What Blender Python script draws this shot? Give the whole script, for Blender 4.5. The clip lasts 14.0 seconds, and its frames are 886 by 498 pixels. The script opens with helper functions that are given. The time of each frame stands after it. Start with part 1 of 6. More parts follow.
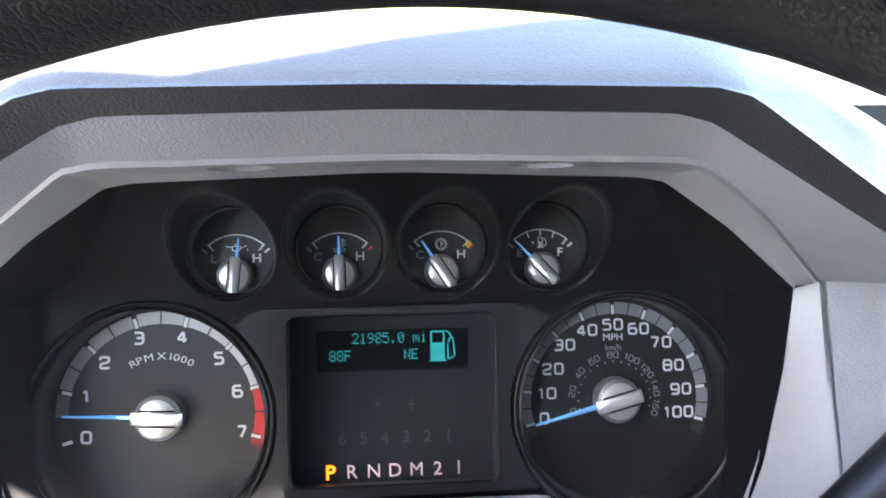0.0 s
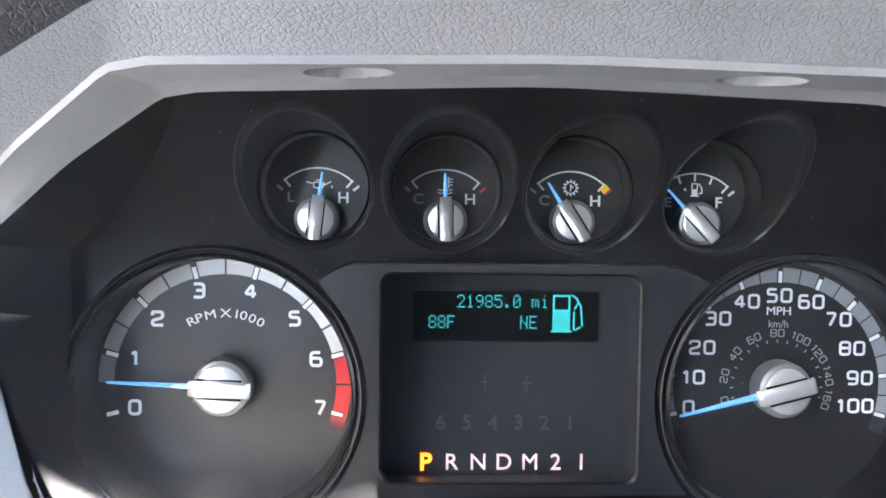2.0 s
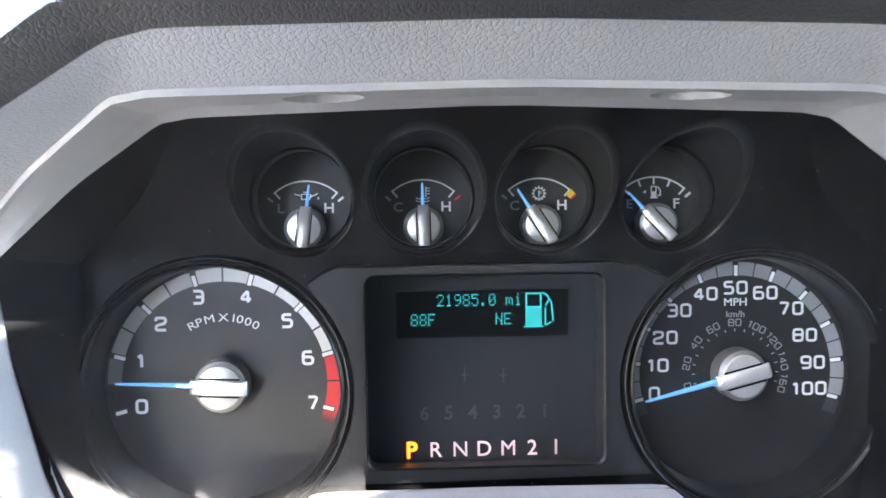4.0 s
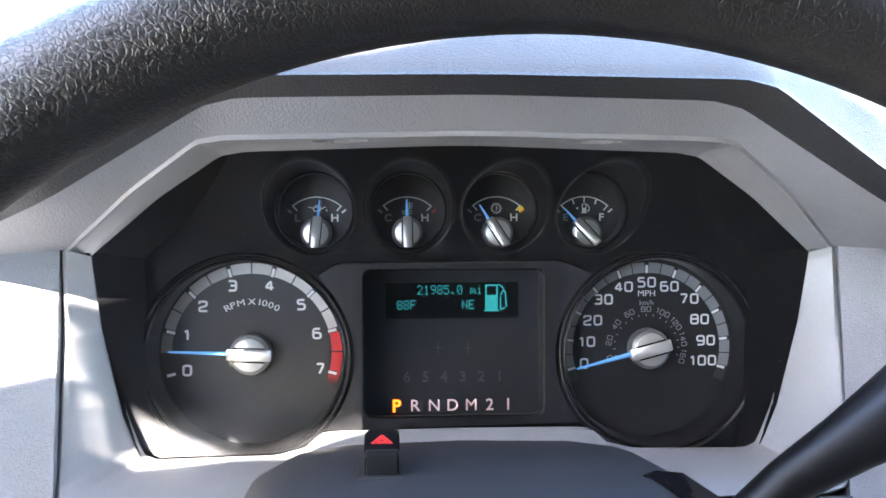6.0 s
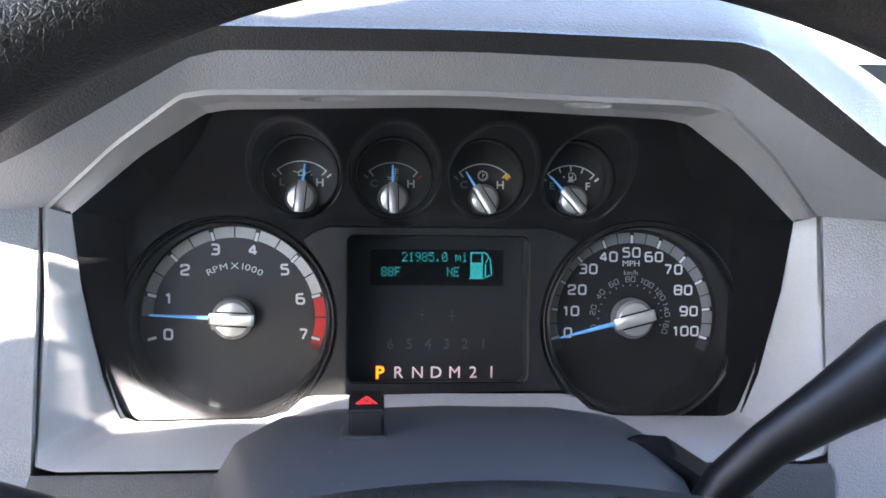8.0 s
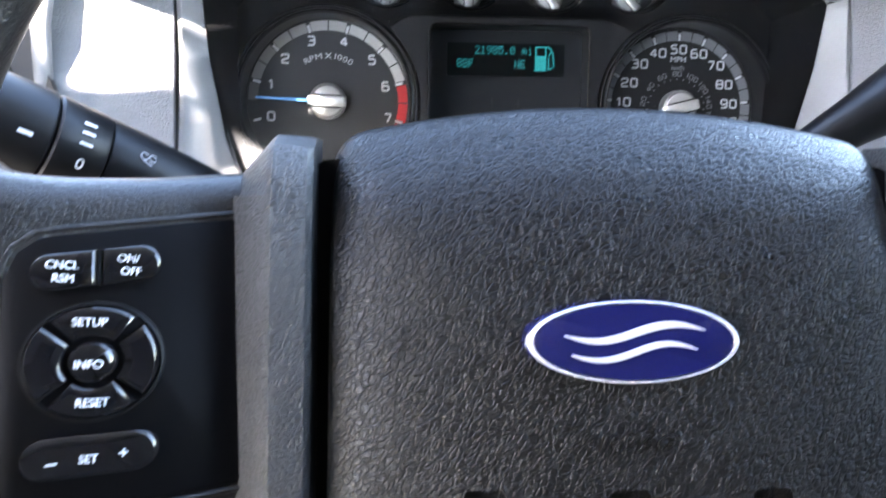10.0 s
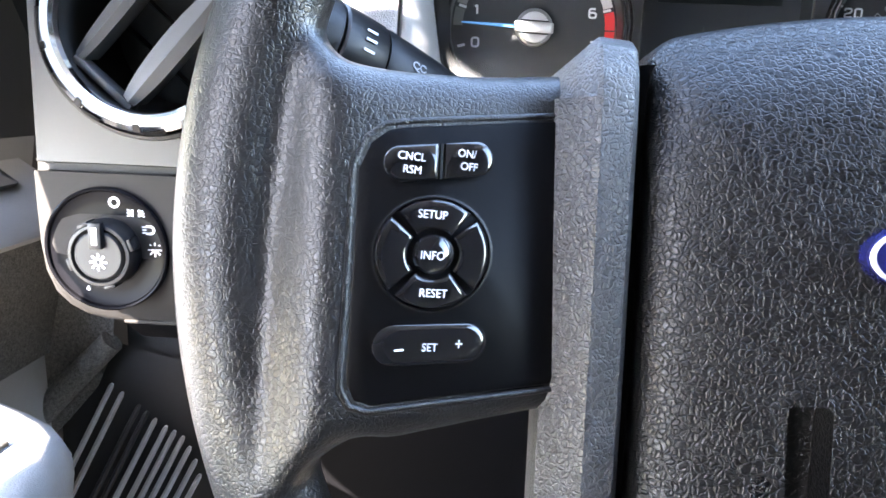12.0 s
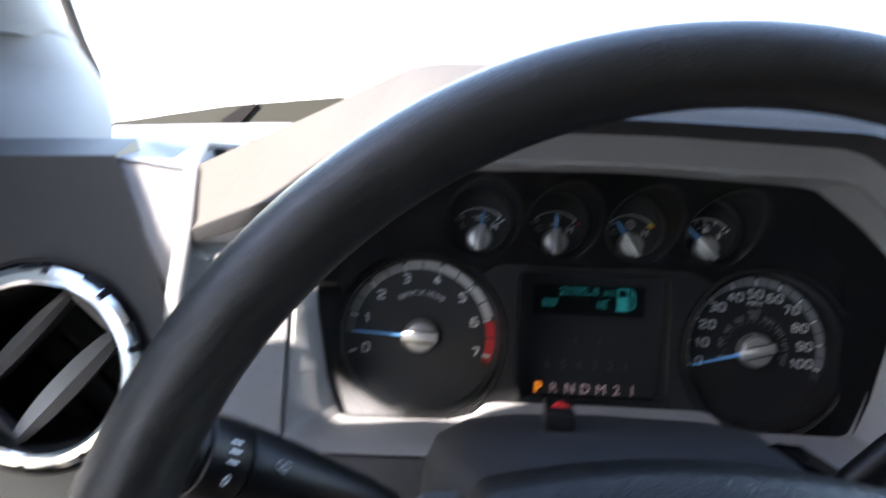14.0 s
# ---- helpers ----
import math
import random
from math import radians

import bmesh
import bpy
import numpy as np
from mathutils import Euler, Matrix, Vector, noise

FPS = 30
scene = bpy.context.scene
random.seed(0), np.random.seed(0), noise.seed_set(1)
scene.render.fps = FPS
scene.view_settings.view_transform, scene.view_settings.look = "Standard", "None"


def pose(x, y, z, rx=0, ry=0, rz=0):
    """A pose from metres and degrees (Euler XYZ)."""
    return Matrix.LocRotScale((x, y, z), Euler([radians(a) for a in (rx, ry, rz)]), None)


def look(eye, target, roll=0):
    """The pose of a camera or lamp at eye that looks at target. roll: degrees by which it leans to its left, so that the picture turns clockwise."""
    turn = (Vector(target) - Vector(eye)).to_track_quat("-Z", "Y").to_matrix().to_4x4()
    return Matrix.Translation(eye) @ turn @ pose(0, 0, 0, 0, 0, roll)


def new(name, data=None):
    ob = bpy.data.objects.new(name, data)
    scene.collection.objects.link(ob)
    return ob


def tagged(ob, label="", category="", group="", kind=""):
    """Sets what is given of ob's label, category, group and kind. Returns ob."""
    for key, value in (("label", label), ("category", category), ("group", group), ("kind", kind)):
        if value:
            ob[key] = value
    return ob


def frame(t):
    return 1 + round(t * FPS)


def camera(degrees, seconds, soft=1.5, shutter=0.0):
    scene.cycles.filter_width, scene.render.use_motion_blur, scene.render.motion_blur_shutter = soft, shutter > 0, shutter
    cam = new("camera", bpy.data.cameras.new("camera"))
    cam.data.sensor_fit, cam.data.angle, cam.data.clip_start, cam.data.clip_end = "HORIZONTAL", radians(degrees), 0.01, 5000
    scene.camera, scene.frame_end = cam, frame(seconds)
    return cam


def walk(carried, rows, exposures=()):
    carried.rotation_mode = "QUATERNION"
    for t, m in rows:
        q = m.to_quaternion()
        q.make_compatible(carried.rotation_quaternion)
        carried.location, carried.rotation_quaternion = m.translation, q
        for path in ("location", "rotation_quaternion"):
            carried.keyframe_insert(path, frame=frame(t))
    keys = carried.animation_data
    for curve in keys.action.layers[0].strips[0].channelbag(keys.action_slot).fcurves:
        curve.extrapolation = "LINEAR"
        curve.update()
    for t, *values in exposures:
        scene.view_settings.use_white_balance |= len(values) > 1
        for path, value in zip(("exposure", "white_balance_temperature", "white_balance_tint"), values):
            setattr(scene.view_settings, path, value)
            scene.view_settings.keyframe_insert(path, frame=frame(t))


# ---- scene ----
# The cab is laid out in the frame of the instrument panel: x to the right, y forward, z up along the dials.
# CAB turns that frame back by the slope of the panel and lifts it to its height over the road.
SLOPE = 20.0
CAB = pose(0, 0, 1.42, -SLOPE)

cam = camera(57.0, 14.0, soft=1.6, shutter=0.45)
PATH = [
    (0, (-0.0078, -0.3747, 0.0663), (0.0796, 0.6213, 0.0816), -1.22),
    (0.5, (-0.0211, -0.3664, 0.0736), (0.0475, 0.6307, 0.1062), 1.58),
    (1, (-0.0407, -0.3207, 0.0750), (-0.0072, 0.6787, 0.0854), 2.28),
    (1.5, (-0.0369, -0.3046, 0.0686), (-0.0002, 0.6944, 0.0432), 1.41),
    (2, (-0.0349, -0.3003, 0.0663), (0.0056, 0.6976, 0.0160), 0.76),
    (2.5, (-0.0294, -0.3014, 0.0687), (0.0046, 0.6961, 0.0071), 0.09),
    (3, (-0.0299, -0.3018, 0.0682), (0.0052, 0.6957, 0.0073), -0.23),
    (3.5, (-0.0286, -0.3053, 0.0684), (0.0096, 0.6920, 0.0062), -0.54),
    (3.7, (-0.0274, -0.3109, 0.0678), (0.0093, 0.6869, 0.0129), -0.73),
    (5.8, (-0.0254, -0.4292, 0.0643), (0.0255, 0.5692, 0.0400), -0.42),
    (6, (-0.0303, -0.4232, 0.0642), (0.0325, 0.5745, 0.0384), -0.22),
    (6.5, (-0.0299, -0.4133, 0.0603), (0.0397, 0.5837, 0.0257), 0.16),
    (7, (-0.0327, -0.4066, 0.0624), (0.0461, 0.5890, 0.0125), 0.44),
    (7.2, (-0.0325, -0.4067, 0.0621), (0.0481, 0.5890, 0.0156), 0.59),
    (9.3, (-0.0401, -0.4761, 0.0289), (0.0517, 0.5179, -0.0289), 0.55),
    (9.5, (-0.0492, -0.4803, 0.0103), (0.0396, 0.5129, -0.0648), 0.67),
    (10, (-0.0655, -0.4848, -0.0211), (-0.0009, 0.5045, -0.1519), 0.95),
    (10.5, (-0.0857, -0.4893, -0.0296), (-0.0522, 0.4980, -0.1851), 1.12),
    (11, (-0.1072, -0.4911, -0.0321), (-0.1098, 0.4945, -0.2011), 1.34),
    (11.5, (-0.1151, -0.4895, -0.0331), (-0.1464, 0.4935, -0.2139), 1.76),
    (12, (-0.1261, -0.4842, -0.0357), (-0.1715, 0.4961, -0.2275), 2.35),
    (12.5, (-0.1275, -0.4848, -0.0306), (-0.1776, 0.4952, -0.2234), 2.39),
    (13, (-0.1328, -0.4888, -0.0256), (-0.1835, 0.4947, -0.1994), 2.64),
    (13.5, (-0.1318, -0.4993, 0.0193), (-0.1719, 0.4954, -0.0750), 3.08),
    (14, (-0.0987, -0.5014, 0.0608), (-0.0821, 0.4983, 0.0475), 2.65),
]
EXPOSURES = [(t, e + 0.1, 7000, 16) for t, e in ((0, 5.35), (0.5, 5.35), (1.0, 4.95), (1.5, 5.7), (2.2, 6.05), (3.0, 6.1), (5.8, 5.4), (7.0, 5.25), (9.5, 5.15), (10.0, 5.25), (12.5, 5.6), (13.2, 5.7), (13.5, 5.55), (14.0, 3.62))]
walk(cam, [(t, CAB @ look(eye, target, roll)) for t, eye, target, roll in PATH], EXPOSURES)

# ---- light ----
SUN_TO = Vector((0.76, 0.735, -0.906)).normalized()
world = bpy.data.worlds.new("sky")
scene.world = world
world.use_nodes = True
wn = world.node_tree.nodes
sky = wn.new("ShaderNodeTexSky")
sky.sky_type = "NISHITA"
sky.sun_disc = False
sky.dust_density = 0.6
sky.sun_elevation = math.asin(-SUN_TO.z)
sky.sun_rotation = math.atan2(-SUN_TO.x, -SUN_TO.y)
wn["Background"].inputs["Strength"].default_value = 0.15
world.node_tree.links.new(sky.outputs["Color"], wn["Background"].inputs["Color"])

sun_data = bpy.data.lights.new("sun", "SUN")
sun_data.energy = 3.4
sun_data.angle = radians(0.5)
sun_data.color = (1.0, 0.95, 0.88)
sun = new("sun", sun_data)
sun.matrix_world = look((0, 0, 30), Vector((0, 0, 30)) + SUN_TO)

# ---- materials ----


def material(name, color, rough=0.5, metal=0.0, spec=0.5, emit=None, power=0.0, coat=0.0):
    m = bpy.data.materials.new(name)
    m.use_nodes = True
    b = m.node_tree.nodes["Principled BSDF"]
    b.inputs["Base Color"].default_value = (*color, 1)
    b.inputs["Roughness"].default_value = rough
    b.inputs["Metallic"].default_value = metal
    b.inputs["Specular IOR Level"].default_value = spec
    b.inputs["Coat Weight"].default_value = coat
    if emit:
        b.inputs["Emission Color"].default_value = (*emit, 1)
        b.inputs["Emission Strength"].default_value = power
    return m


def node(m, kind, **values):
    n = m.node_tree.nodes.new(kind)
    for key, value in values.items():
        n.inputs[key].default_value = value
    return n


def link(m, a, b):
    m.node_tree.links.new(a, b)


def coords(m):
    return node(m, "ShaderNodeTexCoord").outputs["Object"]


def mottle(m, color, amount=0.15, scale=40.0, fine=900.0):
    """Uneven colour at two scales: broad wear and fine specks."""
    b = m.node_tree.nodes["Principled BSDF"]
    c = coords(m)
    broad = node(m, "ShaderNodeTexNoise", Scale=scale, Detail=4.0, Roughness=0.6)
    small = node(m, "ShaderNodeTexNoise", Scale=fine, Detail=2.0)
    link(m, c, broad.inputs["Vector"])
    link(m, c, small.inputs["Vector"])
    add = node(m, "ShaderNodeMath")
    add.operation = "ADD"
    link(m, broad.outputs["Fac"], add.inputs[0])
    link(m, small.outputs["Fac"], add.inputs[1])
    ramp = node(m, "ShaderNodeMapRange")
    ramp.inputs["From Min"].default_value = 0.6
    ramp.inputs["From Max"].default_value = 1.4
    ramp.inputs["To Min"].default_value = 1 - amount
    ramp.inputs["To Max"].default_value = 1 + amount
    link(m, add.outputs[0], ramp.inputs["Value"])
    mul = node(m, "ShaderNodeVectorMath")
    mul.operation = "SCALE"
    mul.inputs[0].default_value = color
    link(m, ramp.outputs["Result"], mul.inputs["Scale"])
    link(m, mul.outputs[0], b.inputs["Base Color"])
    rr = node(m, "ShaderNodeMapRange")
    base = b.inputs["Roughness"].default_value
    rr.inputs["To Min"].default_value = base - 0.08
    rr.inputs["To Max"].default_value = base + 0.08
    link(m, broad.outputs["Fac"], rr.inputs["Value"])
    link(m, rr.outputs["Result"], b.inputs["Roughness"])
    return m


def grain(m, cell=0.0018, depth=0.00025, strength=0.8, twist=0.6, crease=0.24, loose_share=0.35, fine=0.22):
    """Moulded hide grain: swollen cells parted by fine wrinkles."""
    b = m.node_tree.nodes["Principled BSDF"]
    c = coords(m)
    warp = node(m, "ShaderNodeTexNoise", Scale=0.6 / cell, Detail=2.0)
    link(m, c, warp.inputs["Vector"])
    scaled = node(m, "ShaderNodeVectorMath")
    scaled.operation = "SCALE"
    scaled.inputs["Scale"].default_value = cell * twist * 2
    link(m, warp.outputs["Color"], scaled.inputs[0])
    moved = node(m, "ShaderNodeVectorMath")
    moved.operation = "ADD"
    link(m, c, moved.inputs[0])
    link(m, scaled.outputs[0], moved.inputs[1])
    heights = []
    for size, weight in ((cell, 1.0), (cell * 0.5, fine)):
        v = node(m, "ShaderNodeTexVoronoi", Scale=1 / size)
        v.feature = "DISTANCE_TO_EDGE"
        link(m, moved.outputs[0], v.inputs["Vector"])
        r = node(m, "ShaderNodeMapRange")
        r.interpolation_type = "SMOOTHERSTEP"
        r.inputs["From Min"].default_value = -0.05
        r.inputs["From Max"].default_value = crease
        r.inputs["To Max"].default_value = weight
        link(m, v.outputs["Distance"], r.inputs["Value"])
        heights.append(r.outputs["Result"])
    both = node(m, "ShaderNodeMath")
    both.operation = "ADD"
    link(m, heights[0], both.inputs[0])
    link(m, heights[1], both.inputs[1])
    loose = node(m, "ShaderNodeTexNoise", Scale=0.9 / cell, Detail=3.0, Roughness=0.6)
    link(m, moved.outputs[0], loose.inputs["Vector"])
    uneven = node(m, "ShaderNodeMath")
    uneven.operation = "MULTIPLY_ADD"
    uneven.inputs[1].default_value = loose_share
    link(m, loose.outputs["Fac"], uneven.inputs[0])
    link(m, both.outputs[0], uneven.inputs[2])
    bump = node(m, "ShaderNodeBump", Strength=strength, Distance=depth)
    link(m, uneven.outputs[0], bump.inputs["Height"])
    link(m, bump.outputs["Normal"], b.inputs["Normal"])
    return m


def fine_bump(m, size=0.0004, depth=0.00005, strength=0.4):
    b = m.node_tree.nodes["Principled BSDF"]
    n = node(m, "ShaderNodeTexNoise", Scale=1 / size, Detail=3.0)
    link(m, coords(m), n.inputs["Vector"])
    bump = node(m, "ShaderNodeBump", Strength=strength, Distance=depth)
    link(m, n.outputs["Fac"], bump.inputs["Height"])
    link(m, bump.outputs["Normal"], b.inputs["Normal"])
    return m


def dusty(m, color, dust=(0.35, 0.33, 0.3), amount=0.025, size=0.0016):
    """Bare black plastic with scattered specks of dust."""
    b = m.node_tree.nodes["Principled BSDF"]
    v = node(m, "ShaderNodeTexVoronoi", Scale=1 / size)
    link(m, coords(m), v.inputs["Vector"])
    sep = node(m, "ShaderNodeSeparateColor")
    link(m, v.outputs["Color"], sep.inputs[0])
    rare = node(m, "ShaderNodeMath")
    rare.operation = "LESS_THAN"
    rare.inputs[1].default_value = amount
    link(m, sep.outputs[0], rare.inputs[0])
    near = node(m, "ShaderNodeMath")
    near.operation = "LESS_THAN"
    near.inputs[1].default_value = 0.12
    link(m, v.outputs["Distance"], near.inputs[0])
    both = node(m, "ShaderNodeMath")
    both.operation = "MULTIPLY"
    link(m, rare.outputs[0], both.inputs[0])
    link(m, near.outputs[0], both.inputs[1])
    mix = node(m, "ShaderNodeMix")
    mix.data_type = "RGBA"
    mix.inputs["A"].default_value = (*color, 1)
    mix.inputs["B"].default_value = (*dust, 1)
    link(m, both.outputs[0], mix.inputs["Factor"])
    link(m, mix.outputs["Result"], b.inputs["Base Color"])
    return m


GREY = (0.235, 0.241, 0.258)
PAD = (0.064, 0.062, 0.061)
M_HOOD = grain(mottle(material("grey_grained_plastic", GREY, 0.5), GREY, 0.08), 0.0017, 0.0003, 0.6)
M_PAD = grain(mottle(material("pad_grained_vinyl", PAD, 0.65, spec=0.12), PAD, 0.06), 0.0018, 0.00025, 0.6)
M_BEZEL = fine_bump(mottle(material("grey_satin_plastic", (0.232, 0.236, 0.245), 0.42), (0.232, 0.236, 0.245), 0.06), 0.0005, 0.00003)
M_BLACK_GRAIN = grain(mottle(material("black_grained_vinyl", (0.016, 0.0165, 0.018), 0.5), (0.016, 0.0165, 0.018), 0.1), 0.0016, 0.0002, 0.5)
WHEEL = (0.0075, 0.0071, 0.0070)
M_WHEEL = grain(mottle(material("wheel_grained_urethane", WHEEL, 0.32, spec=0.52), WHEEL, 0.12), 0.0014, 0.00008, 0.9, 0.8, 0.22, 0.3, 0.2)
# The wheel's urethane, made lighter to put window light into its shoulders.
WHEEL_LIT = (0.019, 0.018, 0.0178)
M_WHEEL_LIT = grain(mottle(material("wheel_urethane_lit", WHEEL_LIT, 0.40, spec=0.72), WHEEL_LIT, 0.12), 0.0017, 0.00021, 0.9, 0.8, 0.22, 0.25, 0.2)
M_CAP = grain(mottle(material("airbag_grained_vinyl", (0.0050, 0.0048, 0.0048), 0.30, spec=0.25), (0.0046, 0.0044, 0.0044), 0.12), 0.0018, 0.00016, 0.9, 0.8, 0.22, 0.25, 0.2)
M_MASK = fine_bump(dusty(material("black_mask_plastic", (0.0018, 0.0019, 0.0023), 0.45, spec=0.08), (0.0018, 0.0019, 0.0023)), 0.0006, 0.00003)
M_WELL = fine_bump(mottle(material("matt_black_well", (0.0026, 0.0028, 0.0032), 0.5, spec=0.12), (0.0026, 0.0028, 0.0032), 0.1), 0.0005, 0.00002)
M_CUP = fine_bump(mottle(material("satin_black_cup", (0.0046, 0.0049, 0.0054), 0.33, spec=0.2), (0.0046, 0.0049, 0.0054), 0.1), 0.0005, 0.00002)
M_SOFT_BLACK = fine_bump(mottle(material("soft_black_plastic", (0.005, 0.005, 0.0055), 0.4, spec=0.25), (0.005, 0.005, 0.0055), 0.1), 0.0005, 0.00003)
M_GLOSS_BLACK = material("gloss_black_plastic", (0.005, 0.005, 0.006), 0.10, spec=0.5, coat=0.5)
M_DIAL_PLATE = material("black_switch_plate", (0.004, 0.004, 0.005), 0.25, spec=0.03)
M_KEYPAD = fine_bump(mottle(material("matt_black_pad", (0.0024, 0.0024, 0.0028), 0.42, spec=0.07), (0.0024, 0.0024, 0.0028), 0.1), 0.0005, 0.00002)
M_FLOOR = fine_bump(mottle(material("tan_carpet", (0.075, 0.070, 0.062), 0.95), (0.075, 0.070, 0.062), 0.4, 300, 700), 0.0015, 0.0008, 1.0)
M_SHROUD = fine_bump(dusty(material("dark_shroud_plastic", (0.023, 0.024, 0.027), 0.5), (0.023, 0.024, 0.027), amount=0.035), 0.0007, 0.00006)
# Dial, surround and screen blacks are blued: reflected sky haze put into colour.
M_FACE = fine_bump(mottle(material("charcoal_dial", (0.016, 0.0185, 0.022), 0.55), (0.016, 0.0185, 0.022), 0.06), 0.0005, 0.00002)
M_FACE_DARK = fine_bump(dusty(material("black_dial", (0.0050, 0.0055, 0.0062), 0.5), (0.0050, 0.0055, 0.0062), amount=0.006), 0.0005, 0.00002)
M_PLATE = fine_bump(mottle(material("screen_surround", (0.0085, 0.0095, 0.0115), 0.5, spec=0.4), (0.0085, 0.0095, 0.0115), 0.08), 0.0004, 0.00003)
M_SCREEN = material("smoked_screen", (0.020, 0.0225, 0.026), 0.4, spec=0.25)
M_LCD = material("display_glass", (0.0045, 0.0058, 0.0068), 0.3, spec=0.2)
M_PRINT = material("white_print", (0.75, 0.76, 0.78), 0.5)
M_PRINT_DIM = material("grey_print", (0.30, 0.30, 0.31), 0.5)
M_GHOST = material("ghost_print", (0.030, 0.033, 0.037), 0.5)
M_BAND_DIM = mottle(material("dim_silver_band", (0.22, 0.23, 0.24), 0.45), (0.22, 0.23, 0.24), 0.05)
M_RED = material("red_print", (0.62, 0.03, 0.035), 0.45)
M_YELLOW = material("yellow_print", (0.75, 0.50, 0.02), 0.45)
# A faint emission lifts the needle's blue.
M_NEEDLE = material("blue_needle", (0.10, 0.30, 0.62), 0.35, emit=(0.10, 0.35, 0.8), power=0.015)
M_HUB = fine_bump(material("brushed_silver", (0.62, 0.62, 0.61), 0.34, 0.7), 0.0003, 0.00001)
M_HUB_EDGE = material("grey_hub_edge", (0.25, 0.25, 0.25), 0.4, 0.5)
M_CYAN = material("cyan_segments", (0.0, 0.05, 0.05), 0.4, emit=(0.02, 0.60, 0.66), power=0.019)
M_AMBER = material("amber_letter", (0.2, 0.05, 0.0), 0.4, emit=(1.0, 0.17, 0.02), power=0.045)
M_AMBER_CORE = material("amber_core", (0.2, 0.1, 0.0), 0.4, emit=(1.0, 0.45, 0.03), power=0.055)
M_PINK = material("pale_letter", (0.5, 0.42, 0.42), 0.4, emit=(1.0, 0.66, 0.66), power=0.009)
M_CHROME = material("chrome", (0.85, 0.85, 0.86), 0.13, 1.0)
M_SILVER = fine_bump(material("silver_paint", (0.09, 0.09, 0.092), 0.4, 0.5), 0.0003, 0.00001)
M_BLUE = material("blue_enamel", (0.005, 0.0065, 0.048), 0.2, coat=0.2)
M_WHITE = material("pearl_white", (0.55, 0.55, 0.60), 0.3, 0.2)
M_CLOTH = mottle(material("dark_cloth", (0.022, 0.021, 0.020), 0.95), (0.022, 0.021, 0.020), 0.2)
M_BEIGE = grain(mottle(material("stone_plastic", (0.26, 0.25, 0.235), 0.5), (0.26, 0.25, 0.235), 0.08), 0.0018, 0.0002, 0.4)
M_PANEL = fine_bump(mottle(material("slate_panel", (0.028, 0.0285, 0.030), 0.5), (0.028, 0.0285, 0.030), 0.05), 0.0012, 0.00005)
# Slate panel again, browner and darker to put its shading into the colour.
M_PANEL_SHADED = fine_bump(mottle(material("shaded_slate_panel", (0.020, 0.0190, 0.0184), 0.7, spec=0.12), (0.020, 0.0190, 0.0184), 0.06), 0.0012, 0.00005)
M_KNOB = fine_bump(mottle(material("grey_knob_plastic", (0.012, 0.012, 0.013), 0.45, spec=0.3), (0.012, 0.012, 0.013), 0.08), 0.0005, 0.00002)
M_LOWER = grain(mottle(material("lower_panel", (0.02, 0.02, 0.022), 0.55), (0.02, 0.02, 0.022), 0.1), 0.0016, 0.0002, 0.5)
M_CARPET = fine_bump(mottle(material("grey_carpet", (0.078, 0.076, 0.068), 0.95), (0.078, 0.076, 0.068), 0.98, 500, 1500), 0.0010, 0.0008, 1.0)
M_LINER = mottle(material("headliner_cloth", (0.15, 0.147, 0.140), 0.95), (0.15, 0.147, 0.140), 0.06)
M_PILLAR = fine_bump(mottle(material("pillar_plastic", (0.30, 0.295, 0.285), 0.7), (0.30, 0.295, 0.285), 0.06), 0.0012, 0.00005)
M_COWL = mottle(material("cowl_plastic", (0.0100, 0.0105, 0.0080), 0.7, spec=0.15), (0.0100, 0.0105, 0.0080), 0.15)
M_DOOR = fine_bump(mottle(material("olive_grey_door_plastic", (0.090, 0.085, 0.074), 0.55), (0.090, 0.085, 0.074), 0.06), 0.0012, 0.00006)
M_RUBBER = material("black_rubber", (0.01, 0.01, 0.01), 0.7)


def thin_glass(name, gloss, tint=(1, 1, 1)):
    m = bpy.data.materials.new(name)
    m.use_nodes = True
    t = m.node_tree
    t.nodes.remove(t.nodes["Principled BSDF"])
    a = t.nodes.new("ShaderNodeBsdfTransparent")
    a.inputs["Color"].default_value = (*tint, 1)
    g = t.nodes.new("ShaderNodeBsdfGlossy")
    g.inputs["Roughness"].default_value = 0.02
    mix = t.nodes.new("ShaderNodeMixShader")
    mix.inputs["Fac"].default_value = gloss
    t.links.new(a.outputs[0], mix.inputs[1])
    t.links.new(g.outputs[0], mix.inputs[2])
    t.links.new(mix.outputs[0], t.nodes["Material Output"].inputs["Surface"])
    return m


M_GLASS = thin_glass("window_glass", 0.05, (0.93, 0.96, 0.94))


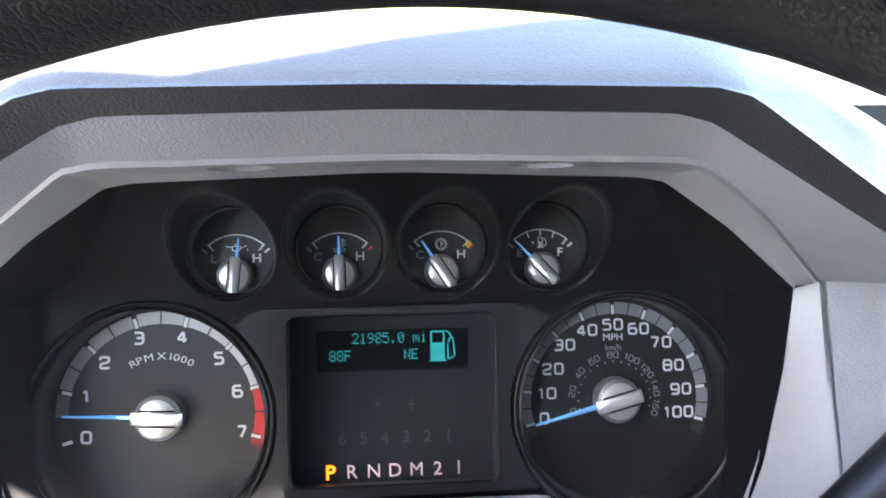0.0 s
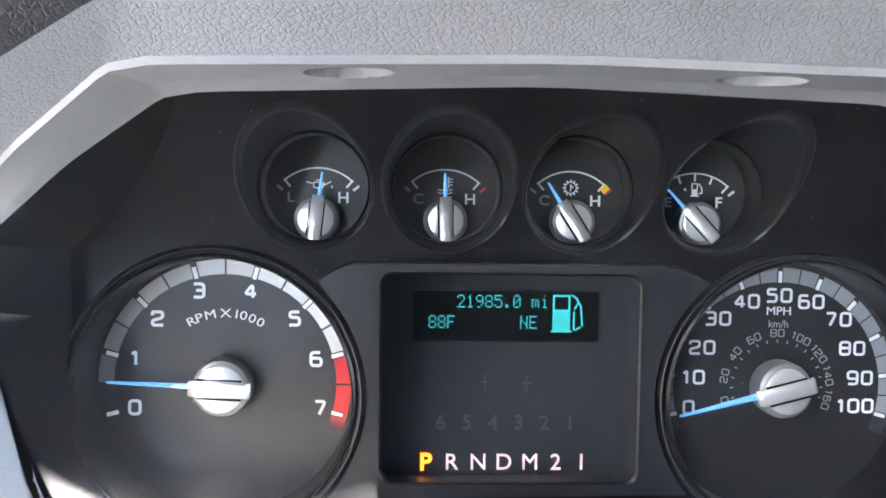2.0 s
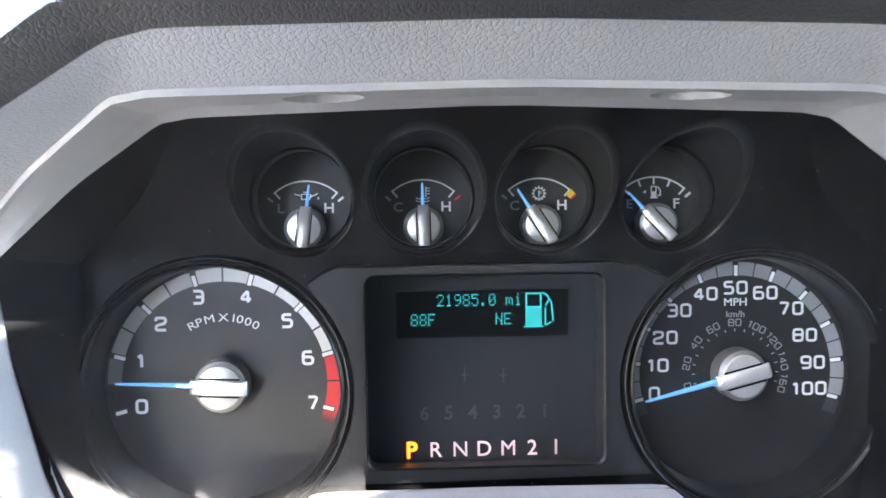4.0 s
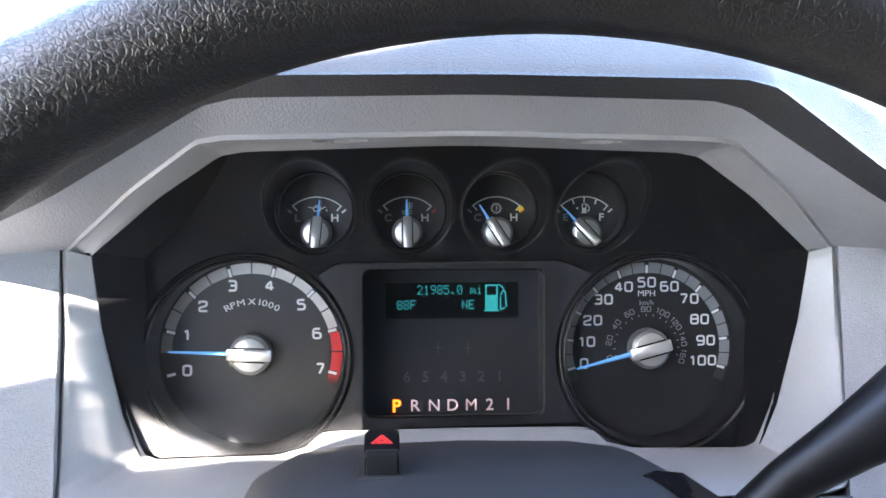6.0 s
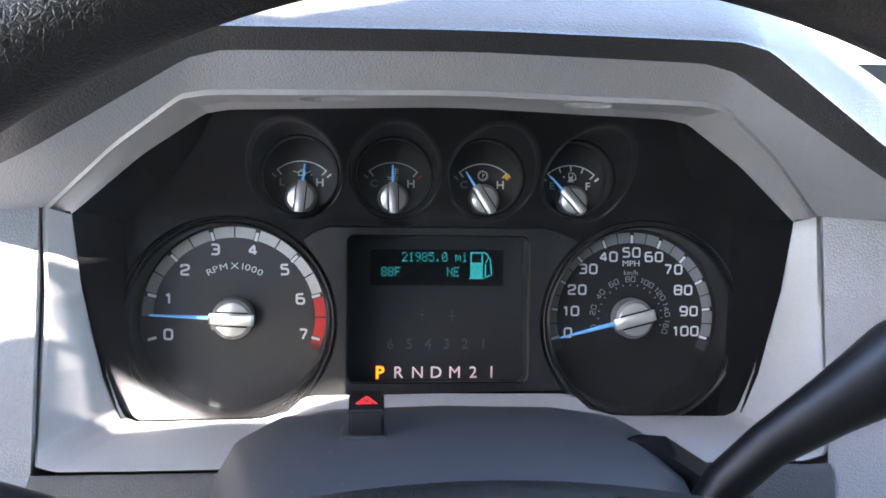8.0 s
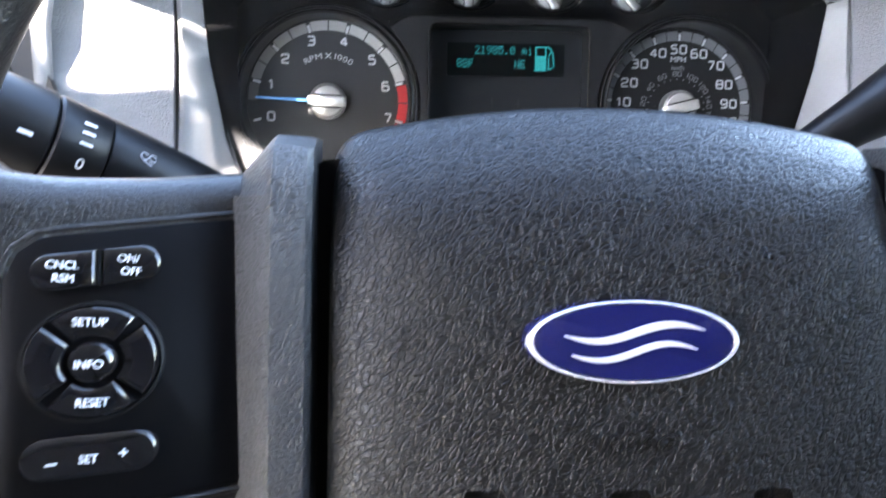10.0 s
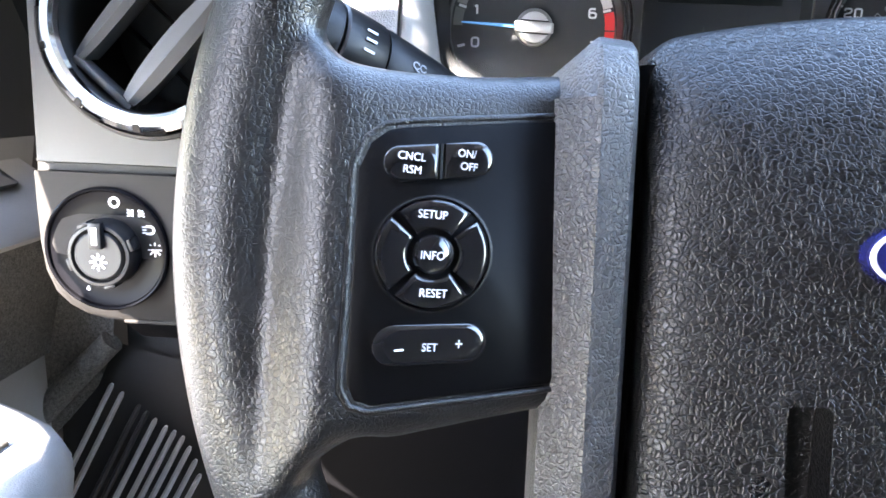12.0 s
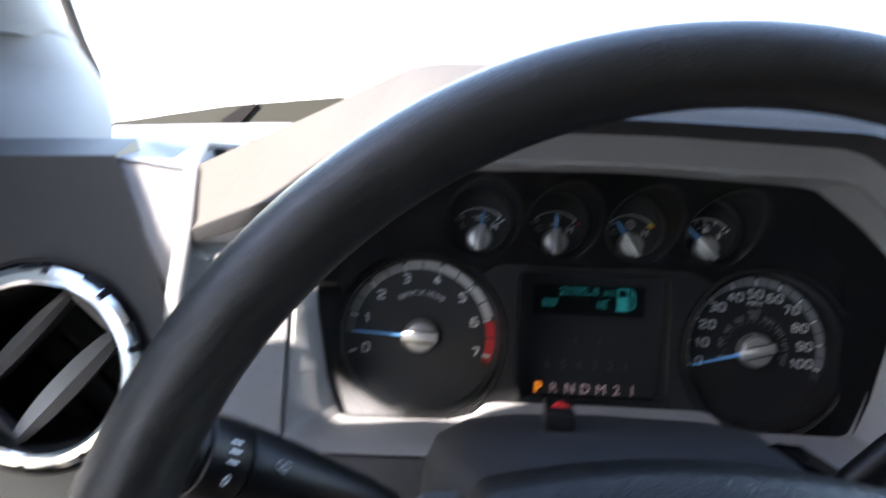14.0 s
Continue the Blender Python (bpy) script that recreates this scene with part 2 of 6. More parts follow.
def dusty_lens():
    """Clear plastic under a thin film of dust and reflected haze, sun glow added in the lower corner, with a few larger
    specks.
    """
    m = thin_glass("dusty_hazed_plastic", 0.004)
    t = m.node_tree
    film = t.nodes.new("ShaderNodeBsdfDiffuse")
    film.inputs["Color"].default_value = (0.54, 0.56, 0.60, 1)
    v = node(m, "ShaderNodeTexVoronoi", Scale=420.0)
    n = node(m, "ShaderNodeTexNoise", Scale=24.0, Detail=4.0)
    link(m, coords(m), v.inputs["Vector"])
    link(m, coords(m), n.inputs["Vector"])
    sep = node(m, "ShaderNodeSeparateColor")
    link(m, v.outputs["Color"], sep.inputs[0])
    rare, near, both = (node(m, "ShaderNodeMath") for _ in range(3))
    rare.operation, near.operation, both.operation = "LESS_THAN", "LESS_THAN", "MULTIPLY"
    rare.inputs[1].default_value, near.inputs[1].default_value = 0.012, 0.07
    link(m, sep.outputs[0], rare.inputs[0])
    link(m, v.outputs["Distance"], near.inputs[0])
    link(m, rare.outputs[0], both.inputs[0])
    link(m, near.outputs[0], both.inputs[1])
    amount = node(m, "ShaderNodeMapRange")
    amount.inputs["To Min"].default_value = 0.006
    amount.inputs["To Max"].default_value = 0.017
    link(m, n.outputs["Fac"], amount.inputs["Value"])
    total = node(m, "ShaderNodeMath")
    total.operation = "MULTIPLY_ADD"
    total.inputs[1].default_value = 0.22
    link(m, both.outputs[0], total.inputs[0])
    axes = node(m, "ShaderNodeSeparateXYZ")
    link(m, coords(m), axes.inputs[0])
    # Film thickened at the lower left to put the sun's glow into it.
    low_haze = node(m, "ShaderNodeMapRange")
    low_haze.interpolation_type = "SMOOTHSTEP"
    for key, value in (("From Min", LENS_LOW + 0.028), ("From Max", LENS_LOW), ("To Min", 0.0), ("To Max", 0.20)):
        low_haze.inputs[key].default_value = value
    link(m, axes.outputs["Z"], low_haze.inputs["Value"])
    corner = node(m, "ShaderNodeMapRange")
    corner.interpolation_type = "SMOOTHSTEP"
    for key, value in (("From Min", -0.095), ("From Max", -0.140), ("To Min", 0.06), ("To Max", 1.0)):
        corner.inputs[key].default_value = value
    link(m, axes.outputs["X"], corner.inputs["Value"])
    corner_glow = node(m, "ShaderNodeMath")
    corner_glow.operation = "MULTIPLY"
    link(m, low_haze.outputs["Result"], corner_glow.inputs[0])
    link(m, corner.outputs["Result"], corner_glow.inputs[1])
    film_share = node(m, "ShaderNodeMath")
    film_share.operation = "ADD"
    link(m, amount.outputs["Result"], film_share.inputs[0])
    link(m, corner_glow.outputs[0], film_share.inputs[1])
    link(m, film_share.outputs[0], total.inputs[2])
    mix = t.nodes.new("ShaderNodeMixShader")
    out = t.nodes["Material Output"].inputs["Surface"]
    glass = out.links[0].from_socket
    link(m, total.outputs[0], mix.inputs["Fac"])
    link(m, glass, mix.inputs[1])
    link(m, film.outputs[0], mix.inputs[2])
    link(m, mix.outputs[0], out)
    return m


LENS_LOW = -0.042
M_LENS = dusty_lens()
M_SHAPER = mottle(material("grey_shaper_plastic", (0.24, 0.235, 0.225), 0.6), (0.24, 0.235, 0.225), 0.05)

# ---- building helpers ----


def thing(name, label, category, base=(0, 0, 0), at=None, group="", kind=""):
    """An empty at the thing's base. Its parts are drawn in the frame `at`, of which base is a point."""
    ob = new(name)
    ob.empty_display_size = 0.02
    ob.matrix_world = (at or CAB) @ Matrix.Translation(base)
    ob["base"] = base
    return tagged(ob, label, category, group, kind)


def to_mesh(name, bm, mat, smooth=True, angle=35):
    bmesh.ops.recalc_face_normals(bm, faces=bm.faces)
    me = bpy.data.meshes.new(name)
    if smooth:
        for f in bm.faces:
            f.smooth = True
        for e in bm.edges:
            if len(e.link_faces) == 2 and e.calc_face_angle(0) > radians(angle):
                e.smooth = False
    bm.to_mesh(me)
    bm.free()
    for one in (mat if isinstance(mat, (list, tuple)) else [mat]):
        me.materials.append(one)
    return me


def part(name, bm, mat, parent, label="", smooth=True, angle=35):
    """One mesh under a thing or under a part, drawn in the thing's frame."""
    ob = new(name, to_mesh(name, bm, mat, smooth, angle))
    ob.parent = parent
    if parent.type == "EMPTY":
        ob.matrix_basis = Matrix.Translation(-Vector(parent["base"]))
    return tagged(ob, label)


def solid(name, bm, mat, label, category="", kind="", at=None, smooth=True, group=""):
    """A thing or a piece of the setting that is one mesh."""
    ob = new(name, to_mesh(name, bm, mat, smooth))
    ob.matrix_world = at or CAB
    return tagged(ob, label, category, group, kind)


def mesh(verts, faces, bm=None):
    bm = bm or bmesh.new()
    vs = [bm.verts.new(v) for v in verts]
    for f in faces:
        try:
            bm.faces.new([vs[i] for i in f])
        except ValueError:
            pass
    return bm


def loft(loops, closed=True, caps=True, bm=None):
    """Skin over loops of equal length."""
    n = len(loops[0])
    verts = [v for loop in loops for v in loop]
    faces = []
    for i in range(len(loops) - 1):
        for j in range(n if closed else n - 1):
            k = (j + 1) % n
            faces.append((i * n + j, i * n + k, (i + 1) * n + k, (i + 1) * n + j))
    if caps and closed:
        faces.append(tuple(range(n)))
        faces.append(tuple(range((len(loops) - 1) * n, len(loops) * n)))
    return mesh(verts, faces, bm)


def box(cx, cy, cz, sx, sy, sz, bevel=0.0, bm=None, seg=2):
    out = bmesh.new()
    bmesh.ops.create_cube(out, size=1, matrix=Matrix.LocRotScale((cx, cy, cz), None, (sx, sy, sz)))
    if bevel:
        bmesh.ops.bevel(out, geom=list(out.edges), offset=bevel, segments=seg, affect="EDGES", profile=0.5)
    return join(bm, out) if bm else out


def join(bm, other, m=None):
    """Adds the mesh `other`, moved by m, to bm."""
    if m is not None:
        bmesh.ops.transform(other, matrix=m, verts=other.verts)
    me = bpy.data.meshes.new("joined")
    other.to_mesh(me)
    other.free()
    bm.from_mesh(me)
    bpy.data.meshes.remove(me)
    return bm


def lathe(profile, cx, cz, seg=64, bm=None, squash=1.0):
    """Turns (radius, y) points round an axis along y through (cx, cz)."""
    loops = []
    for r, y in profile:
        loops.append([(cx + r * math.cos(2 * math.pi * i / seg), y, cz + squash * r * math.sin(2 * math.pi * i / seg)) for i in range(seg)])
    return loft(loops, True, False, bm)


def prism(points, y0, y1, bm=None, bevel=0.0):
    """An outline of (x, z) points, thick from y0 (front) to y1."""
    out = loft([[(x, y0, z) for x, z in points], [(x, y1, z) for x, z in points]])
    if bevel:
        front = [e for e in out.edges if all(abs(v.co.y - y0) < 1e-7 for v in e.verts)]
        bmesh.ops.bevel(out, geom=front, offset=bevel, segments=2, affect="EDGES", profile=0.5)
    return join(bm, out) if bm else out


def rounded(x0, z0, x1, z1, r, n=5):
    pts = []
    for cx, cz, a in ((x1 - r, z1 - r, 0), (x0 + r, z1 - r, 90), (x0 + r, z0 + r, 180), (x1 - r, z0 + r, 270)):
        for i in range(n + 1):
            t = radians(a + 90 * i / n)
            pts.append((cx + r * math.cos(t), cz + r * math.sin(t)))
    return pts


def sector(cx, cz, r0, r1, a0, a1, n=24):
    """The outline of a piece of a ring, angles in degrees."""
    out = [(cx + r1 * math.cos(radians(a0 + (a1 - a0) * i / n)), cz + r1 * math.sin(radians(a0 + (a1 - a0) * i / n))) for i in range(n + 1)]
    back = [(cx + r0 * math.cos(radians(a1 + (a0 - a1) * i / n)), cz + r0 * math.sin(radians(a1 + (a0 - a1) * i / n))) for i in range(n + 1)]
    return out + back


def band(cx, cz, r0, r1, a0, a1, y, bm=None, thick=0.0002, n=24):
    """A thin piece of a ring as strips, so that it stays well formed."""
    bm = bm or bmesh.new()
    steps = [radians(a0 + (a1 - a0) * i / n) for i in range(n + 1)]
    loops = [[(cx + r * math.cos(t), yy, cz + r * math.sin(t)) for r, yy in ((r0, y), (r1, y), (r1, y + thick), (r0, y + thick))] for t in steps]
    return loft(loops, True, True, bm)


def bar(x, z, length, width, angle, y, bm=None, thick=0.0002):
    """A flat bar centred at (x, z)."""
    c, s = math.cos(radians(angle)), math.sin(radians(angle))
    pts = [(x + u * c - v * s, z + u * s + v * c) for u, v in ((-length / 2, -width / 2), (length / 2, -width / 2), (length / 2, width / 2), (-length / 2, width / 2))]
    return prism(pts, y, y + thick, bm)


def lettering(text, x, z, height, y, turn=0.0, wide=1.0, thick=0.00015, bold=0.0, bm=None, slant=0.0):
    """Letters in the built-in font, centred at (x, z), facing -y. height is that of a capital."""
    data = bpy.data.curves.new("letters", "FONT")
    data.body = text
    data.size = height / 0.72
    data.extrude = thick
    data.offset = bold
    data.resolution_u = 4
    data.shear = slant
    ob = bpy.data.objects.new("letters", data)
    scene.collection.objects.link(ob)
    me = bpy.data.meshes.new_from_object(ob.evaluated_get(bpy.context.evaluated_depsgraph_get()))
    bpy.data.objects.remove(ob)
    bpy.data.curves.remove(data)
    out = bmesh.new()
    out.from_mesh(me)
    bpy.data.meshes.remove(me)
    xs = [v.co.x for v in out.verts]
    ys = [v.co.y for v in out.verts]
    mid = Vector(((min(xs) + max(xs)) / 2, (min(ys) + max(ys)) / 2, 0))
    m = Matrix.Translation((x, y, z)) @ pose(0, 0, 0, 0, -turn, 0) @ pose(0, 0, 0, 90) @ Matrix.Diagonal((wide, 1, 1, 1)) @ Matrix.Translation(-mid)
    bmesh.ops.transform(out, matrix=m, verts=out.verts)
    return join(bm, out) if bm else out


def tube(points, radii, seg=16, bm=None, flat=1.0):
    """A tapering rod along points."""
    pts = [Vector(p) for p in points]
    loops = []
    side = None
    for i, p in enumerate(pts):
        d = (pts[min(i + 1, len(pts) - 1)] - pts[max(i - 1, 0)]).normalized()
        side = (d.cross(Vector((0, 0, 1))) if side is None else side - d * side.dot(d)).normalized()
        up = side.cross(d).normalized()
        loops.append([p + radii[i] * (math.cos(2 * math.pi * k / seg) * side + flat * math.sin(2 * math.pi * k / seg) * up) for k in range(seg)])
    return loft(loops, True, True, bm)


def letter_parts(name, bm, mat, parent, label=""):
    """Every letter of a word as a part of its own."""
    left = set(bm.verts)
    while left:
        todo, island = [next(v for v in bm.verts if v in left)], []
        left.discard(todo[0])
        while todo:
            v = todo.pop()
            island.append(v)
            for e in v.link_edges:
                o = e.other_vert(v)
                if o in left:
                    left.discard(o)
                    todo.append(o)
        index = {v: i for i, v in enumerate(island)}
        faces = {f for v in island for f in v.link_faces}
        order = sorted(faces, key=lambda f: f.index)
        part(name, mesh([v.co.copy() for v in island], [[index[v] for v in f.verts] for f in order]), mat, parent, label, smooth=False)
    bm.free()


def filled(outer, holes, y, bm=None, thick=0.0015):
    """A plate with its front at y and holes through it, all loops of (x, z)."""
    return cut(prism(outer, y, y + thick), [prism(h, y - 0.01, y + thick + 0.01) for h in holes])


def circle(cx, cz, r, n=64):
    return [(cx + r * math.cos(2 * math.pi * i / n), cz + r * math.sin(2 * math.pi * i / n)) for i in range(n)]


def cut(me_bm, cutters):
    """The mesh with the cutters taken out."""
    a = bpy.data.objects.new("a", to_mesh("a", me_bm, []))
    scene.collection.objects.link(a)
    for c in cutters:
        b = bpy.data.objects.new("b", to_mesh("b", c, []))
        scene.collection.objects.link(b)
        mod = a.modifiers.new("cut", "BOOLEAN")
        mod.operation, mod.solver, mod.object = "DIFFERENCE", "EXACT", b
        me = bpy.data.meshes.new_from_object(a.evaluated_get(bpy.context.evaluated_depsgraph_get()))
        a.modifiers.clear()
        a.data = me
        bpy.data.objects.remove(b)
    out = bmesh.new()
    out.from_mesh(a.data)
    bpy.data.objects.remove(a)
    return out


# ---- the setting: dashboard ----


def both(points):
    """Mirrors the right half of an open loop (from the middle outward) to the left."""
    return [(-x, y, z) for x, y, z in reversed(points[1:])] + points if abs(points[0][0]) < 1e-6 else [(-x, y, z) for x, y, z in reversed(points)] + points


def soften(loop, rounds=2):
    """Rounds the bends of an open line."""
    pts = [Vector(p) for p in loop]
    for _ in range(rounds):
        out = [pts[0]]
        for a, b in zip(pts[:-1], pts[1:]):
            out += [a.lerp(b, 0.08), a.lerp(b, 0.92)]
        pts = out + [pts[-1]]
    return pts


DARK = both([(0, -0.085, 0.0985), (0.098, -0.083, 0.0955), (0.128, -0.074, 0.0770), (0.1600, -0.0620, 0.0525)])
FOLD = both([(0, -0.120, 0.1003), (0.100, -0.118, 0.0985), (0.132, -0.098, 0.0800), (0.1700, -0.0640, 0.0555)])
GTOP = both([(0, -0.143, 0.1100), (0.090, -0.141, 0.1085), (0.150, -0.131, 0.0745), (0.2175, -0.090, 0.0520)])
BRIGHT = both([(0, -0.150, 0.1165), (0.099, -0.149, 0.1155), (0.152, -0.137, 0.0830), (0.2195, -0.092, 0.0590)])
CREST = both([(0, -0.112, 0.1480), (0.106, -0.111, 0.1440), (0.160, -0.108, 0.1160), (0.2200, -0.084, 0.0915)])
BACK = both([(0, 0.060, 0.1650), (0.110, 0.060, 0.1640), (0.170, 0.070, 0.1350), (0.2300, 0.080, 0.1180)])
FAR = both([(0, 0.340, 0.2000), (0.110, 0.340, 0.2000), (0.170, 0.340, 0.1800), (0.2300, 0.340, 0.1700)])

hood = thing("instrument_hood", "grey grained plastic hood over the instrument cluster", "dashboard hood", (0, -0.12, 0.10))
bm = loft([soften(FOLD), soften(GTOP)], closed=False)
bmesh.ops.subdivide_edges(bm, edges=bm.edges[:], cuts=1, use_grid_fill=True)
part("visor", bm, M_HOOD, hood, "light grey grained visor band")
lip_rows = [soften([(x, y + 0.007, z + 0.0045) for x, y, z in DARK]), soften(DARK), soften([(x, (2 * y + fy) / 3, (2 * z + fz) / 3 + 0.0005) for (x, y, z), (fx, fy, fz) in zip(DARK, FOLD)]),
            soften([(fx, fy + 0.004, fz - 0.0016) for fx, fy, fz in FOLD]), soften([(fx, fy + 0.0008, fz - 0.0018) for fx, fy, fz in FOLD]), soften(FOLD)]
bow = lambda u, v: max(0.0, 1 - u * u - v * v) ** 0.5
grid = []
for j in range(len(lip_rows) - 1):
    for m in range(14):
        line = [Vector(a).lerp(Vector(b), m / 14) for a, b in zip(lip_rows[j], lip_rows[j + 1])]
        fine = []
        for a, b in zip(line[:-1], line[1:]):
            n = max(1, int((b - a).length / 0.0008))
            fine.append([a.lerp(b, i / n) for i in range(n)])
        grid.append((line, fine))
steps = [len(f) for f in grid[0][1]]
rows = []
for line, fine in grid + [(lip_rows[-1], None)]:
    row = []
    for k, (a, b) in enumerate(zip(line[:-1], line[1:])):
        row += [Vector(a).lerp(Vector(b), i / steps[k]) for i in range(steps[k])]
    row.append(Vector(line[-1]))
    rows.append([p + Vector((0, 0.0, 0.0065)) * max(bow((p.x - s * 0.050) / 0.0105, (p.y + 0.1035) / 0.0085) for s in (-1, 1)) for p in row])
bm = loft(rows, closed=False)
part("lip", bm, M_BEZEL, hood, "smooth grey inner lip with two lamp bowls", angle=30)
bm = loft([soften(GTOP), soften([(x, y - 0.0015, z + 0.0012) for x, y, z in GTOP]), soften([(x, y - 0.001, z - 0.001) for x, y, z in BRIGHT]), soften(BRIGHT)], closed=False)
part("edge_strip", bm, M_BLACK_GRAIN, hood, "black grained edge strip")
# The pad on top runs from the hood's edge up to the windscreen.
bm = loft([soften(BRIGHT), soften([(x, y + 0.004, z + 0.004) for x, y, z in BRIGHT]), soften(CREST), soften(BACK), soften(FAR)], closed=False)
pad = solid("dash_pad", bm, M_PAD, "grey grained vinyl dash pad over the hood", "dashboard", "structure")
for s in (-1, 1):
    side = [(s * 0.2195, -0.092, 0.059), (s * 0.2200, -0.084, 0.0915), (s * 0.2300, 0.080, 0.118), (s * 0.2300, 0.340, 0.170)]
    low = [(s * 0.2215, -0.090, 0.050), (s * 0.2260, -0.082, 0.060), (s * 0.240, 0.080, 0.090), (s * 0.240, 0.340, 0.170)]
    bm = loft([side, low], closed=False)
    loft([[(s * 0.2185, -0.084, 0.0912), (s * 0.2190, -0.045, 0.0985), (s * 0.2285, 0.080, 0.1172)], [(s * 0.2205, -0.086, 0.0925), (s * 0.2225, -0.060, 0.1070), (s * 0.2300, 0.080, 0.1200)]], closed=False, bm=bm)
    solid("dash_pad_end", bm, M_HOOD, "grey end face of the dash pad", "dashboard", "structure")
    bead = [(s * 0.2250, -0.092, -0.020), (s * 0.2230, -0.098, 0.027), (s * 0.2205, -0.092, 0.060), (s * 0.2205, -0.086, 0.0890), (s * 0.2220, -0.066, 0.1050), (s * 0.2300, 0.080, 0.1180), (s * 0.2300, 0.340, 0.170)]
    solid("edge_bead", tube(bead, (0.0042, 0.0042, 0.0042, 0.0040, 0.0040, 0.0040, 0.0040), 12), M_BEZEL, "rounded grey edge bead of the dash pad", "trim", "structure")

# Bezel: facets from the front edge in to the dark cluster.
INNER = [(0.1600, -0.0620, 0.0525), (0.1580, -0.0560, 0.0200), (0.1520, -0.0485, -0.0200), (0.1480, -0.0450, -0.0350), (0.1455, -0.0450, -0.0400), (0.1400, -0.0450, -0.0424), (0.0850, -0.0450, -0.0415), (0.0715, -0.0450, -0.0380), (0.0635, -0.0450, -0.0308), (0, -0.0450, -0.0302)]
FRONT = [(0.1700, -0.0640, 0.0555), (0.1698, -0.0690, 0.0200), (0.1705, -0.0730, -0.0200), (0.1710, -0.0760, -0.0450), (0.1690, -0.0765, -0.0510), (0.1600, -0.0770, -0.0535), (0.0850, -0.0770, -0.0535), (0.0715, -0.0770, -0.0535), (0.0635, -0.0770, -0.0535), (0, -0.0770, -0.0530)]
bezel = thing("cluster_bezel", "grey satin plastic bezel round the instrument cluster", "bezel", (0, -0.078, -0.06))
for s in (-1, 1):
    face = FRONT if s > 0 else [(x, y + (0.0045 if 0 < i < 4 else 0.0), z) for i, (x, y, z) in enumerate(FRONT)]
    mid = [(a[0] * 0.12 + b[0] * 0.88, a[1] * 0.12 + b[1] * 0.88 - 0.0015, a[2] * 0.12 + b[2] * 0.88) for a, b in zip(INNER, face)]
    back = [(a[0] - 0.001, a[1] + 0.004, a[2]) for a in INNER]
    lip2 = [(b[0] + 0.0016, b[1] + 0.001, b[2] - 0.0008) for b in face]
    rows = [[(s * x, y, z) for x, y, z in row] for row in (back, INNER, mid, face, lip2)]
    part("bezel_side", loft([soften(r, 2) for r in rows], closed=False), M_BEZEL, bezel)

# Side panels beside the bezel and the face of the dash below it.
for s in (-1, 1):
    e, deep = (0.2235, 0.020) if s < 0 else (0.2150, 0.004)
    outer = [(s * 0.1724, -0.0640, 0.0560), (s * e, -0.0690 - deep, 0.0590), (s * e, -0.0780 - deep, -0.0150), (s * e, -0.0860 - deep * 0.5, -0.0850), (s * 0.1724, -0.0860, -0.0850), (s * 0.1724, -0.0760, -0.0550)]
    bm = mesh(outer + [(x, y + 0.03, z) for x, y, z in outer], [(0, 1, 2, 5), (2, 3, 4, 5)] + [(i, (i + 1) % 6, (i + 1) % 6 + 6, i + 6) for i in range(6)])
    bmesh.ops.bevel(bm, geom=[x for x in bm.edges if len(x.link_faces) == 2 and x.calc_face_angle(0) > 0.8], offset=0.002, segments=2, affect="EDGES")
    solid("side_panel", bm, M_HOOD, "grey grained dash panel beside the cluster bezel", "dash panel", "structure")
bm = loft([[(x, -0.0785, -0.0546), (x, -0.0815, -0.058), (x, -0.086, -0.085)] for x in (-0.1718, -0.08, 0.08, 0.1718)], closed=False)
solid("knee_panel", bm, M_LOWER, "grey grained dash face below the cluster", "dash panel", "structure")
bm = box(-0.05, 0.11, -0.08, 0.60, 0.20, 0.34)
solid("dash_core", bm, M_RUBBER, "hidden black core of the dashboard", "dashboard", "structure")

# ---- instrument cluster ----
TX, SX, DZ = -0.102, 0.104, 0.0006
GX = (-0.0686, -0.0222, 0.0242, 0.0706)
GZ = 0.0618
cluster = thing("instrument_cluster", "black instrument cluster with two dials, four gauges and a screen", "instrument cluster", (0.001, 0.0, -0.05))

PLATE_Y = -0.0195
CUP_Z = GZ + 0.0112


def brow(z):
    """How far the mask leans towards the driver: flat below, sweeping forward over the gauges."""
    return -22.0 * max(0.0, z - 0.0465) ** 2


half_plate = [(0.0005, 0.1000), (0.097, 0.0975), (0.122, 0.073), (0.150, 0.050), (0.1492, 0.020), (0.1480, -0.020), (0.1465, -0.035), (0.1445, -0.048), (0.139, -0.0545), (0.085, -0.0550), (0.0715, -0.0548), (0.0635, -0.0545)]
plate = half_plate + [(-x, z) for x, z in reversed(half_plate)]
holes = [circle(TX, DZ, 0.0485, 72), circle(SX, DZ, 0.0485, 72)] + [circle(g, CUP_Z, 0.0216, 56) for g in GX] + [rounded(-0.0450, -0.0295, 0.0456, 0.0440, 0.004)]
bm = filled(plate, holes, PLATE_Y)
for k in range(20):
    bmesh.ops.bisect_plane(bm, geom=bm.verts[:] + bm.edges[:] + bm.faces[:], plane_co=(0, 0, 0.0465 + 0.0027 * k), plane_no=(0, 0, 1))
for v in bm.verts:
    v.co.y += brow(v.co.z)
half_rim = [(0.0005, -0.0850, 0.0990), (0.099, -0.082, 0.0985), (0.1300, -0.073, 0.0795)] + [(x - 0.0004, y + 0.0012, z) for x, y, z in INNER[:9]]
rim_loop = half_rim + [(-x, y, z) for x, y, z in reversed(half_rim)]
near, deep = [], []
